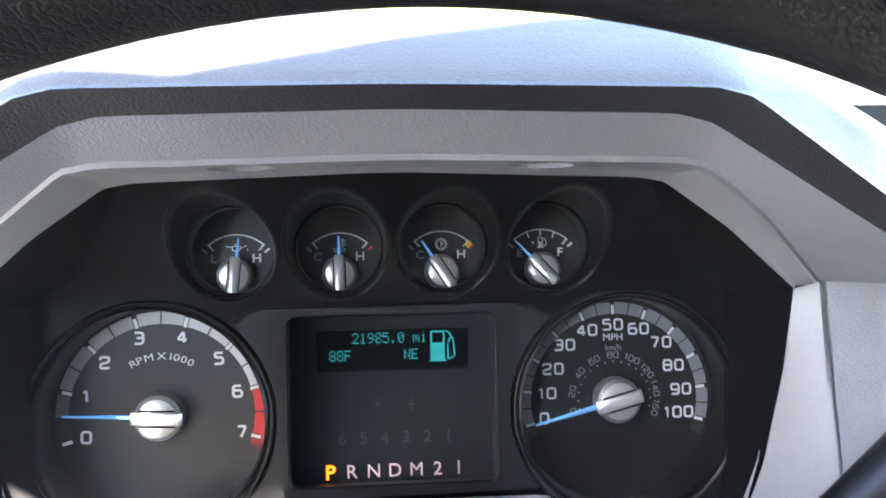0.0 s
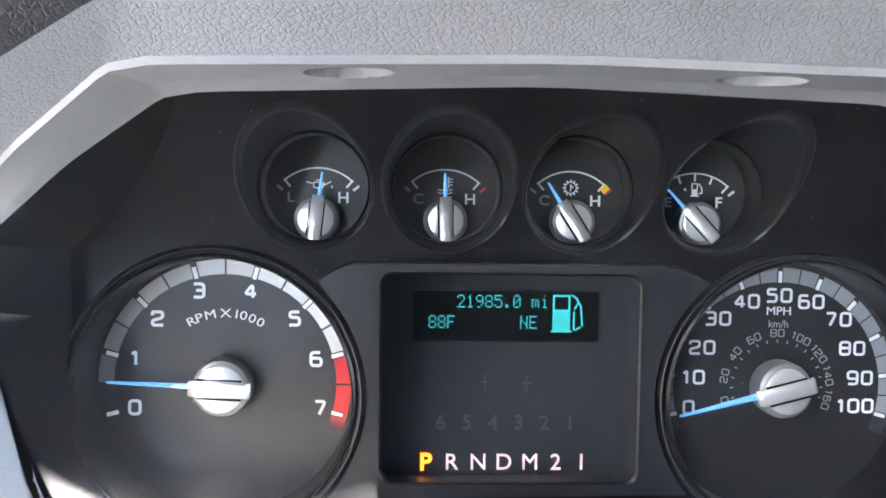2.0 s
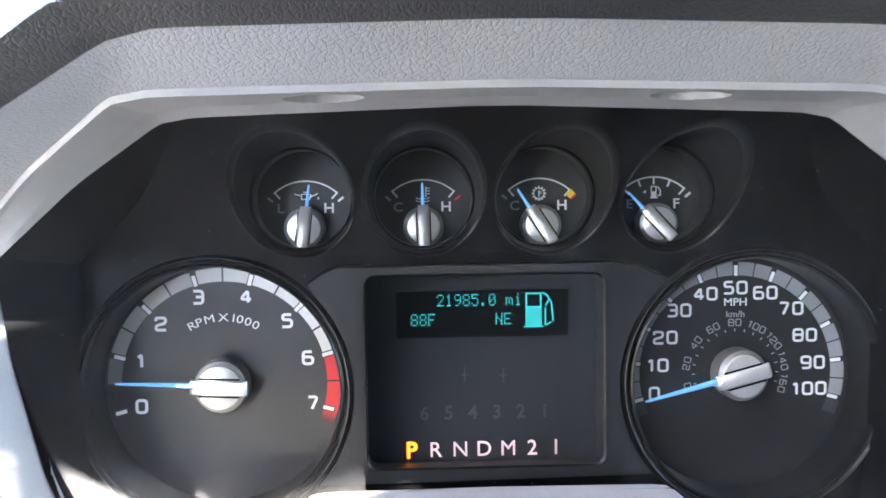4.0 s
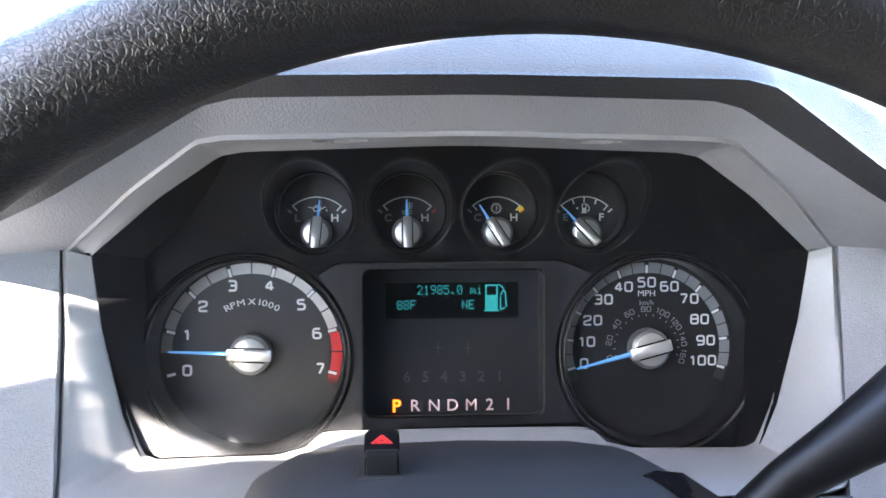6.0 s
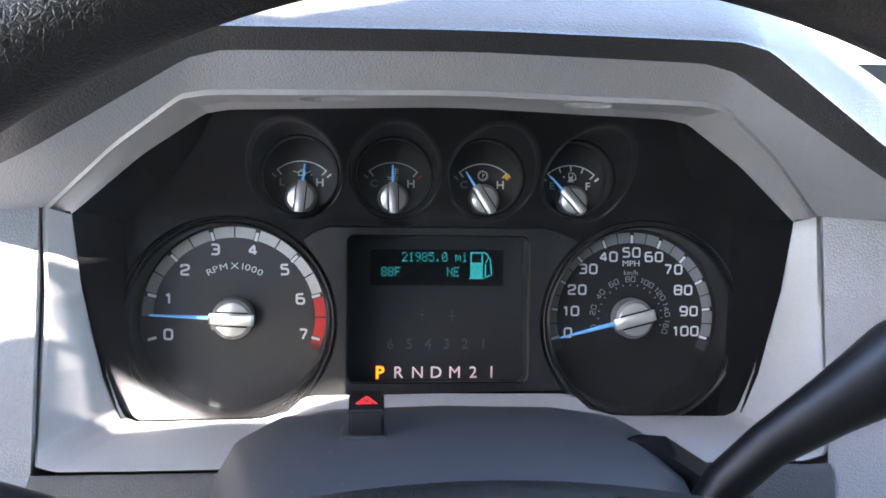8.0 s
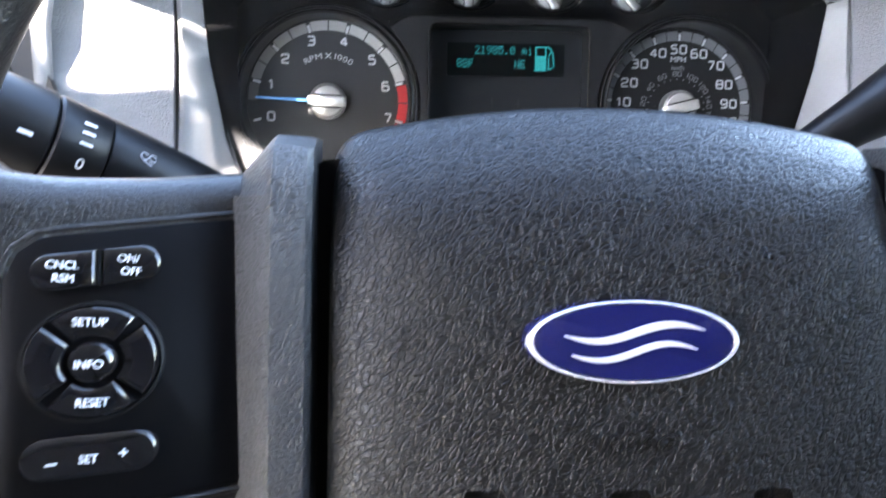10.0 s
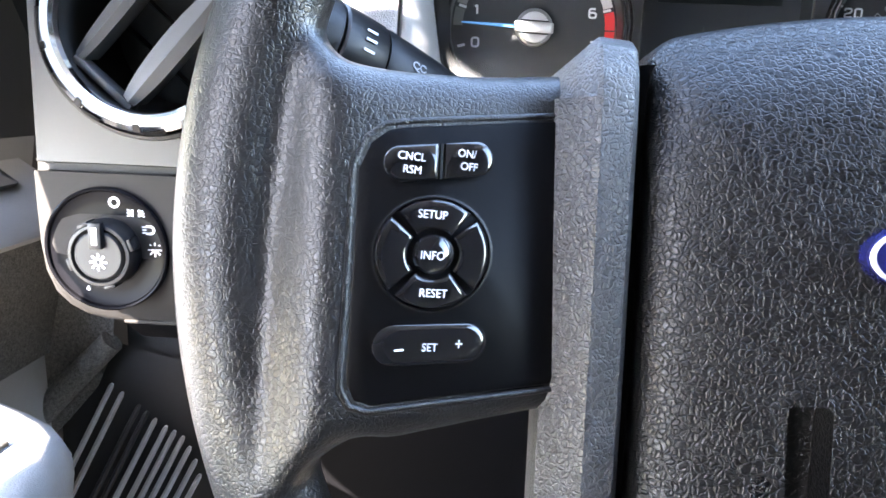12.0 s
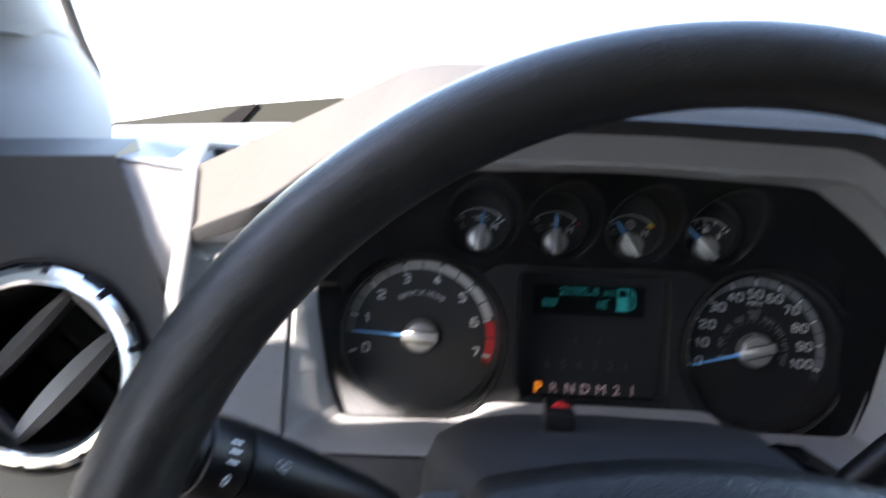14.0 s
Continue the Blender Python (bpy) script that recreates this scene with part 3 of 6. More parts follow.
for i, (p, q) in enumerate(zip(rim_loop, plate)):
    p2, q2 = rim_loop[(i + 1) % len(plate)], plate[(i + 1) % len(plate)]
    for k in range(8):
        a = Vector(p).lerp(Vector(p2), k / 8)
        b = Vector(q).lerp(Vector(q2), k / 8)
        near.append((a.x, a.y - 0.0015, a.z + (0.002 if a.z > 0.05 else 0.0)))
        deep.append((b.x, PLATE_Y + brow(b.y), b.y))
loft([near, deep], caps=False, bm=bm)
part("mask", bm, M_MASK, cluster, "dusty black plastic mask", angle=25)
lens_y = lambda z: -0.0375 - 0.325 * (z + 0.042)
top_half = [(x * 0.992, z) for x, y, z in half_rim]
bm = bmesh.new()
for s in (-1, 1):
    hx = 0.0475 if s > 0 else 0.0445
    side = [(s * x, z) for x, z in top_half[1:]]
    pieces = [[(s * hx, 0.0982)] + side + [(s * hx, -0.0306)], [(0.0, 0.0988), (s * hx, 0.0982), (s * hx, 0.048), (0.0, 0.048)]]
    for pts in pieces:
        mesh([(x, lens_y(z), z) for x, z in pts], [tuple(range(len(pts)))], bm)
lens = part("lens", bm, M_LENS, cluster, "clear slightly dusty plastic lens with haze and sun glow in its film", smooth=False)
lens.visible_shadow = False


def cup(g, profile, lean, seg=72):
    """A turned cup round a gauge; lean tells how much of the mask's sweep each ring follows."""
    loops = []
    for (r, y), w in zip(profile, lean):
        ring = []
        for i in range(seg):
            a = 2 * math.pi * i / seg
            z = CUP_Z + r * math.sin(a)
            ring.append((g + r * math.cos(a), y + w * brow(z), z))
        loops.append(ring)
    return loft(loops, True, False)


# deep cups round the small gauges, cut off along the sweep of the mask
for g in GX:
    bm = cup(g, [(0.0228, PLATE_Y + 0.0003), (0.0221, PLATE_Y - 0.0003), (0.0214, PLATE_Y + 0.0002), (0.0207, PLATE_Y + 0.0016), (0.0205, PLATE_Y + 0.0026)], (1, 1, 1, 1, 0.97))
    cowl = part("gauge_cowl", bm, M_CUP, cluster, "rounded rim of a deep black gauge cup")
    bm = cup(g, [(0.0205, PLATE_Y + 0.0026), (0.0203, PLATE_Y + 0.0035), (0.0196, -0.0125)], (0.97, 0.85, 0))
    part("cup_wall", bm, M_WELL, cowl, "matt black wall of the cup")
    bm = cup(g, [(0.0196, -0.0125), (0.0196, -0.0138), (0.0191, -0.0142), (0.0187, -0.0134), (0.0186, -0.0105), (0.0190, 0.0)], (0,) * 6)
    part("inner_lip", bm, M_CUP, cowl, "raised inner lip of the cup")
# plate between the dials, its flanks following them
RR = 0.0530
bridge = [(-0.0660, 0.0412), (-0.0600, 0.0455), (-0.0540, 0.0474), (0.0520, 0.0478), (0.0590, 0.0462), (0.0672, 0.0424)]
bridge += [(SX + RR * math.cos(radians(a)), DZ + RR * math.sin(radians(a))) for a in range(130, 226, 6)]
bridge += [(TX + RR * math.cos(radians(a)), DZ + RR * math.sin(radians(a))) for a in range(-42, 48, 6)]
bm = filled(bridge, [rounded(-0.0447, -0.0292, 0.0453, 0.0437, 0.004)], PLATE_Y - 0.0022)
outer = [(x, PLATE_Y - 0.0022, z) for x, z in bridge]
loft([outer, [(x, PLATE_Y + 0.001, z) for x, y, z in outer]], caps=False, bm=bm)
surround = part("screen_surround", bm, M_PLATE, cluster, "dark grey surround of the screen")
top_edge = [(x, PLATE_Y - 0.0024, z) for x, z in bridge[:6]]
part("edge_line", tube(top_edge, (0.0003, 0.0005, 0.0006, 0.0006, 0.0006, 0.0003), 8), M_CUP, surround, "rounded upper edge of the surround")
bm = loft([[(x, PLATE_Y - 0.0018, z) for x, z in rounded(-0.0453, -0.0298, 0.0459, 0.0443, 0.0045)], [(x, PLATE_Y - 0.0030, z) for x, z in rounded(-0.0450, -0.0295, 0.0456, 0.0440, 0.0042)],
           [(x, PLATE_Y - 0.0022, z) for x, z in rounded(-0.0443, -0.0288, 0.0449, 0.0433, 0.004)]], caps=False)
rim_part = part("screen_frame", bm, M_SOFT_BLACK, cluster, "thin bevelled screen frame")
bm = loft([[(x, PLATE_Y - 0.0022, z) for x, z in rounded(-0.0443, -0.0288, 0.0449, 0.0433, 0.004)], [(x, -0.0010, z) for x, z in rounded(-0.0455, -0.0330, 0.0460, 0.0436, 0.004)]], caps=False)
part("frame_wall", bm, M_SCREEN, rim_part, "smoked wall behind the frame")

# -- screen
SCREEN_Y = -0.0008
screen = part("screen", prism(rounded(-0.0462, -0.0350, 0.0480, 0.0447, 0.003), SCREEN_Y, 0.004), M_SCREEN, cluster, "smoked dark information screen")
part("display", prism(rounded(-0.0335, 0.0172, 0.0355, 0.0360, 0.0008), SCREEN_Y - 0.0004, SCREEN_Y), M_LCD, screen, "black display window")
DOTS = {"2": "0E11010204081F", "1": "040C040404040E", "9": "0E11110F01020C", "8": "0E11110E11110E", "5": "1F101E0101110E", "0": "0E11131519110E", ".": "00000000000C0C",
        "m": "00001A15151511", "i": "04000C0404040E", "F": "1F10101E101010", "N": "11111915131111", "E": "1F10101E10101F", " ": "00000000000000"}


def dots(text, x, z, pitch, y):
    """A line of characters made of square dots; (x, z) is the upper left."""
    bm = bmesh.new()
    for i, ch in enumerate(text):
        rows = [int(DOTS[ch][k:k + 2], 16) for k in range(0, 14, 2)]
        for r, bits in enumerate(rows):
            for c in range(5):
                if bits >> (4 - c) & 1:
                    px, pz = x + (i * 6 + c) * pitch, z - r * pitch * 1.22
                    h = pitch * 0.37
                    mesh([(px - h, y, pz - h * 1.2), (px + h, y, pz - h * 1.2), (px + h, y, pz + h * 1.2), (px - h, y, pz + h * 1.2)], [(0, 1, 2, 3)], bm)
    return bm


LCD_Y = SCREEN_Y - 0.0006
part("readout", dots("21985.0 mi", -0.0170, 0.0342, 0.000575, LCD_Y), M_CYAN, screen, "cyan dot characters", smooth=False)
part("readout", dots("88F", -0.0275, 0.0265, 0.000575, LCD_Y), M_CYAN, screen, "cyan dot characters", smooth=False)
part("readout", dots("NE", 0.0064, 0.0265, 0.000575, LCD_Y), M_CYAN, screen, "cyan dot characters", smooth=False)
# fuel pump picture of the display
bm = bmesh.new()
for k in range(10):
    bar(0.0182 + 0.0144 * 0 + (k + 0.5) * 0.00066, 0.0250, 0.0075, 0.00052, 90, LCD_Y, bm, 0.0001)
for px, pz, ln, wd, an in ((0.0215, 0.0210, 0.0080, 0.0005, 0), (0.0215, 0.0343, 0.0064, 0.0007, 0), (0.0186, 0.0315, 0.0060, 0.0007, 90), (0.0244, 0.0315, 0.0060, 0.0007, 90), (0.0215, 0.0289, 0.0064, 0.0006, 0),
                           (0.0262, 0.0340, 0.0026, 0.0006, -35), (0.0277, 0.0322, 0.0030, 0.0006, -60), (0.0290, 0.0270, 0.0080, 0.0006, 95), (0.0276, 0.0222, 0.0024, 0.0006, 30), (0.0262, 0.0250, 0.0070, 0.0006, 90), (0.0270, 0.0305, 0.0030, 0.0006, 60)):
    bar(px, pz, ln, wd, an, LCD_Y, bm, 0.0001)
letter_parts("pump_bar", bm, M_CYAN, screen, "cyan stroke of the fuel pump picture")
letters = "PRNDM21"
for i, ch in enumerate(letters):
    px = -0.0280 + i * 0.0581 / 6
    if ch == "P":
        part("gear_letter", lettering(ch, px, -0.0280, 0.0066, LCD_Y, bold=0.00028), M_AMBER, screen, "glowing orange letter")
        part("gear_letter_core", lettering(ch, px, -0.0280, 0.0063, LCD_Y - 0.0003, bold=-0.00005), M_AMBER_CORE, screen, "glowing yellow core")
    else:
        part("gear_letter", lettering(ch, px, -0.0280, 0.0062, LCD_Y, bold=0.0 if ch in "MN" else 0.00003), M_PINK, screen, "pale lit letter")
for i, ch in enumerate("654321"):
    part("ghost_digit", lettering(ch, -0.0228 + i * 0.0097, -0.0132, 0.0055, LCD_Y, bold=0.0001), M_GHOST, screen, "unlit grey digit")
for px, pz in ((-0.0065, 0.0020), (0.009, 0.0015)):
    bm = bar(px, pz, 0.006, 0.0004, 90, LCD_Y)
    bar(px, pz, 0.003, 0.0004, 0, LCD_Y, bm)
    part("ghost_mark", bm, M_GHOST, screen, "unlit grey mark")


# -- squarish printed numerals, drawn as strokes
STROKES = {"0": [[(0, 0), (0, 1), (0.78, 1), (0.78, 0), (0, 0)]], "1": [[(0.16, 0.80), (0.44, 1), (0.44, 0)]], "2": [[(0, 0.74), (0, 1), (0.76, 1), (0.76, 0.56), (0.0, 0.36), (0, 0), (0.80, 0)]],
           "3": [[(0, 1), (0.76, 1), (0.76, 0), (0, 0)], [(0.20, 0.52), (0.76, 0.52)]], "4": [[(0.60, 0), (0.60, 1), (0.0, 0.27), (0.84, 0.27)]], "5": [[(0.74, 1), (0.05, 1), (0.05, 0.58), (0.77, 0.58), (0.77, 0), (0, 0)]],
           "6": [[(0.70, 1), (0.0, 1), (0.0, 0), (0.78, 0), (0.78, 0.57), (0.0, 0.57)]], "7": [[(0, 1), (0.76, 1), (0.28, 0)]], "8": [[(0, 0), (0, 1), (0.78, 1), (0.78, 0), (0, 0)], [(0, 0.53), (0.78, 0.53)]],
           "9": [[(0.06, 0), (0.78, 0), (0.78, 1), (0.0, 1), (0.0, 0.43), (0.78, 0.43)]]}


def stroke(points, width, y, thick=0.0002):
    """A flat ribbon along a line of (x, z) points, its bends rounded and mitred."""
    closed = points[0] == points[-1]
    pts = [Vector(p) for p in points]
    ring = pts[:-1] if closed else pts
    soft = []
    for i, p in enumerate(ring):
        if not closed and i in (0, len(ring) - 1):
            soft.append(p)
            continue
        a, b = ring[i - 1], ring[(i + 1) % len(ring)]
        cut_back = min(width * 1.15, (p - a).length * 0.45, (p - b).length * 0.45)
        u, w = p + (a - p).normalized() * cut_back, p + (b - p).normalized() * cut_back
        soft += [u.lerp(p, t).lerp(p.lerp(w, t), t) for t in (0, 0.25, 0.5, 0.75, 1)]
    n = len(soft)
    left, right = [], []
    for i, p in enumerate(soft):
        a = soft[i - 1] if closed or i else p
        b = soft[(i + 1) % n] if closed or i < n - 1 else p
        d1, d2 = (p - a), (b - p)
        d = ((d1.normalized() if d1.length else Vector((0, 0))) + (d2.normalized() if d2.length else Vector((0, 0)))).normalized()
        side = Vector((-d.y, d.x)) * width / 2
        left.append(p + side)
        right.append(p - side)
    loops = [[(l.x, y, l.y), (r.x, y, r.y), (r.x, y + thick, r.y), (l.x, y + thick, l.y)] for l, r in zip(left, right)]
    return loft(loops + loops[:1], caps=False) if closed else loft(loops)


def numeral(text, x, z, height, y, weight=0.17, turn=0.0, wide=1.0):
    """Square-shouldered digits centred at (x, z), each a mesh of its own."""
    sizes = {"1": 0.62}
    total = sum(sizes.get(c, 0.78) for c in text) + (0.24 + weight) * (len(text) - 1)
    pen, out = -total / 2, []
    inner = height * (1 - weight)
    for c in text:
        bm = bmesh.new()
        for k, line in enumerate(STROKES[c]):
            join(bm, stroke([((pen + px) * inner * wide, (pz - 0.5) * inner) for px, pz in line], weight * height, -0.00012 * k))
        bmesh.ops.transform(bm, matrix=Matrix.Translation((x, y, z)) @ pose(0, 0, 0, 0, -turn, 0), verts=bm.verts)
        out.append(bm)
        pen += sizes.get(c, 0.78) + 0.24 + weight
    return out


# -- dials
def hub(parent, x, z, r, angle, reach, width, y):
    """Silver cap with a bar across it, and the needle under it."""
    part("hub_skirt", lathe([(r * 1.0, -0.0005), (r * 1.0, y * 0.62), (r * 0.95, y * 0.80), (r * 0.80, y * 0.86)], x, z, 40), M_HUB_EDGE, parent, "grey hub skirt")
    part("hub_cap", lathe([(r * 0.82, y * 0.80), (r * 0.80, y * 0.97), (r * 0.74, y), (0.0001, y * 1.0)], x, z, 40), M_HUB, parent, "brushed silver hub cap")
    c, s = math.cos(radians(angle)), math.sin(radians(angle))

    def at(u, v, yy):
        return (x + u * c - v * s, yy, z + u * s + v * c)
    w = r * 0.26
    prof = [(-w, y * 0.9), (-w, y * 1.07), (-w * 0.7, y * 1.12), (w * 0.7, y * 1.12), (w, y * 1.07), (w, y * 0.9)]
    bm = loft([[at(u, v, yy if abs(u) < r * 0.97 else yy * 0.9) for v, yy in prof] for u in (-r * 1.02, -r * 0.9, r * 0.9, r * 1.06)])
    part("hub_bar", bm, M_HUB, parent, "raised silver bar")
    bm = bmesh.new()
    for v in (-w * 1.25, w * 1.25):
        prism([(x + u * c - vv * s, z + u * s + vv * c) for u, vv in ((-r * 0.74, v - w * 0.14), (r * 0.74, v - w * 0.14), (r * 0.74, v + w * 0.14), (-r * 0.74, v + w * 0.14))], y * 1.012, y * 0.98, bm)
    part("hub_groove", bm, M_MASK, parent, "black groove")
    ny = y * 0.62
    sec = lambda u, hw, hh: [at(u, -hw, ny + 0.0001), at(u, 0, ny - hh), at(u, hw, ny + 0.0001), at(u, 0, ny + hh)]
    part("needle", loft([sec(r * 0.6, width, 0.0009), sec(reach * 0.55, width * 0.75, 0.0008), sec(reach * 0.97, width * 0.45, 0.0006), sec(reach, width * 0.3, 0.0003)]), M_NEEDLE, parent, "blue needle")


def dial_ring(parent, x, label):
    part("dial_ring", lathe([(0.0472, 0.0004), (0.0473, -0.0185), (0.0476, -0.0218), (0.0483, -0.0230), (0.0491, -0.0224), (0.0495, -0.0210), (0.0500, -0.0218), (0.0508, -0.0222), (0.0524, PLATE_Y - 0.0002)], x, DZ, 96), M_CUP, parent, label)
    # Rim highlight drawn as a thin ring of lighter colour.
    part("ring_highlight", lathe([(0.0507, -0.0221), (0.0509, -0.0224), (0.0512, -0.0221)], x, DZ, 96), M_FACE, parent, "thin grey highlight line round the dial")


tach = part("tachometer", lathe([(0.0001, 0.0), (0.0482, 0.0), (0.0482, 0.003), (0.0001, 0.003)], TX, DZ, 96), M_FACE, cluster, "charcoal tachometer dial")
dial_ring(tach, TX, "thin black dial ring")
tang = lambda k: 195 - 30 * k
INK = -0.0003
# Tones rise round the dial: faded print plus shading put into the colour.
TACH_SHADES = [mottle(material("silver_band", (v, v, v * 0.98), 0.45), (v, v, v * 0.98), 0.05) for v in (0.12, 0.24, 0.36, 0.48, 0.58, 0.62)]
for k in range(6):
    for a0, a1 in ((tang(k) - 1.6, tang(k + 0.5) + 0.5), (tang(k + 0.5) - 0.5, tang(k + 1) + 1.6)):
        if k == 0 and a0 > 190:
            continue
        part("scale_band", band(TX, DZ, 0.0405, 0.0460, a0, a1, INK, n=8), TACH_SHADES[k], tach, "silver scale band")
for a0, a1 in ((tang(6) - 1.6, tang(6.5) + 0.5), (tang(6.5) - 0.5, tang(7) - 1.5)):
    part("red_band", band(TX, DZ, 0.0405, 0.0460, a0, a1, INK, n=8), M_RED, tach, "red scale band")
for i, v in enumerate((0.42, 0.24, 0.11, 0.04)):
    a = tang(7) - 1.5 - 1.6 * i
    part("red_band", band(TX, DZ, 0.0405, 0.0460, a, a - 1.6, INK, n=3), material("red_print_end", (v, v * 0.07, v * 0.08), 0.45), tach, "fading end of the red band")
for k in range(8):
    a = tang(k)
    c, s = math.cos(radians(a)), math.sin(radians(a))
    part("tick_edge", bar(TX + 0.0423 * c, DZ + 0.0423 * s, 0.0052, 0.0023, a, INK - 0.0002), M_FACE_DARK, tach)
    part("tick", bar(TX + 0.0423 * c, DZ + 0.0423 * s, 0.0044, 0.0015, a, INK - 0.0004), M_PRINT, tach, "white tick")
for k, (px, pz) in enumerate(((-0.1350, -0.0082), (-0.1352, 0.0100), (-0.1266, 0.0246), (-0.1117, 0.0350), (-0.0932, 0.0350), (-0.0770, 0.0250), (-0.0690, 0.0100), (-0.0673, -0.0082))):
    part("numeral", numeral(str(k), px, pz, 0.0060, INK, 0.19)[0], M_PRINT, tach, "white numeral", smooth=False)
for ch, a in zip("RPMX1000", (118.0, 111.3, 102.3, 90.0, 81.2, 75.6, 68.3, 61.0)):
    part("caption_letter", lettering(ch, TX + 0.0262 * math.cos(radians(a)), DZ + 0.0262 * math.sin(radians(a)), 0.0033, INK, turn=a - 90, wide=1.28), M_PRINT, tach, "white letter")
hub(tach, TX, DZ, 0.0105, 177.6, 0.0410, 0.0011, -0.0105)

speedo = part("speedometer", lathe([(0.0001, 0.0), (0.0482, 0.0), (0.0482, 0.003), (0.0001, 0.003)], SX, DZ, 96), M_FACE_DARK, cluster, "black speedometer dial")
dial_ring(speedo, SX, "thin black dial ring")
sang = lambda mph: 195 - 2.1 * mph
for k in range(10):
    for a0, a1 in ((sang(10 * k) - 1.5, sang(10 * k + 5) + 0.4), (sang(10 * k + 5) - 0.4, sang(10 * k + 10) + 1.5)):
        part("scale_band", band(SX, DZ, 0.0395, 0.0450, a0, a1, INK, n=6), M_BAND_DIM, speedo, "grey scale band")
part("scale_band", band(SX, DZ, 0.0395, 0.0450, sang(100) - 1.6, sang(100) - 9, INK, n=6), M_GHOST, speedo, "faded end of the band")
part("scale_band", band(SX, DZ, 0.0395, 0.0450, sang(0) + 9, sang(0) + 1.6, INK, n=6), M_GHOST, speedo, "faded start of the band")
for k in range(11):
    a = sang(10 * k)
    c, s = math.cos(radians(a)), math.sin(radians(a))
    part("tick_edge", bar(SX + 0.0415 * c, DZ + 0.0415 * s, 0.0050, 0.0022, a, INK - 0.0002), M_FACE_DARK, speedo)
    part("tick", bar(SX + 0.0415 * c, DZ + 0.0415 * s, 0.0042, 0.0014, a, INK - 0.0004), M_PRINT, speedo, "white tick")
    r = 0.0345 if k < 10 else 0.0315
    r = r - (0.0022 if k in (1, 2, 8, 9) else 0.0)
    for bm in numeral(str(10 * k), SX + r * c, DZ + r * s + (0.0008 if k in (0, 10) else 0), 0.0056, INK, 0.17):
        part("numeral", bm, M_PRINT, speedo, "white numeral", smooth=False)
letter_parts("unit_letter", lettering("MPH", SX, DZ + 0.0287, 0.0032, INK, wide=1.1), M_PRINT, speedo, "white unit letters")
letter_parts("unit_letter", lettering("km/h", SX, DZ + 0.0238, 0.0028, INK), M_PRINT_DIM, speedo, "grey unit letters")
for k in range(17):
    a = 195 - 2.1 * 10 * k / 1.609
    c, s = math.cos(radians(a)), math.sin(radians(a))
    part("inner_tick", bar(SX + 0.0172 * c, DZ + 0.0172 * s, 0.0012, 0.0004, a, INK), M_PRINT_DIM, speedo)
    if k % 2 == 0:
        for bm in numeral(str(10 * k), SX + 0.0203 * c, DZ + 0.0203 * s, 0.0030, INK, 0.13, turn=a - 90):
            part("inner_numeral", bm, M_PRINT_DIM, speedo, "small grey numeral", smooth=False)
hub(speedo, SX, DZ, 0.0105, 194.4, 0.0400, 0.0013, -0.0105)

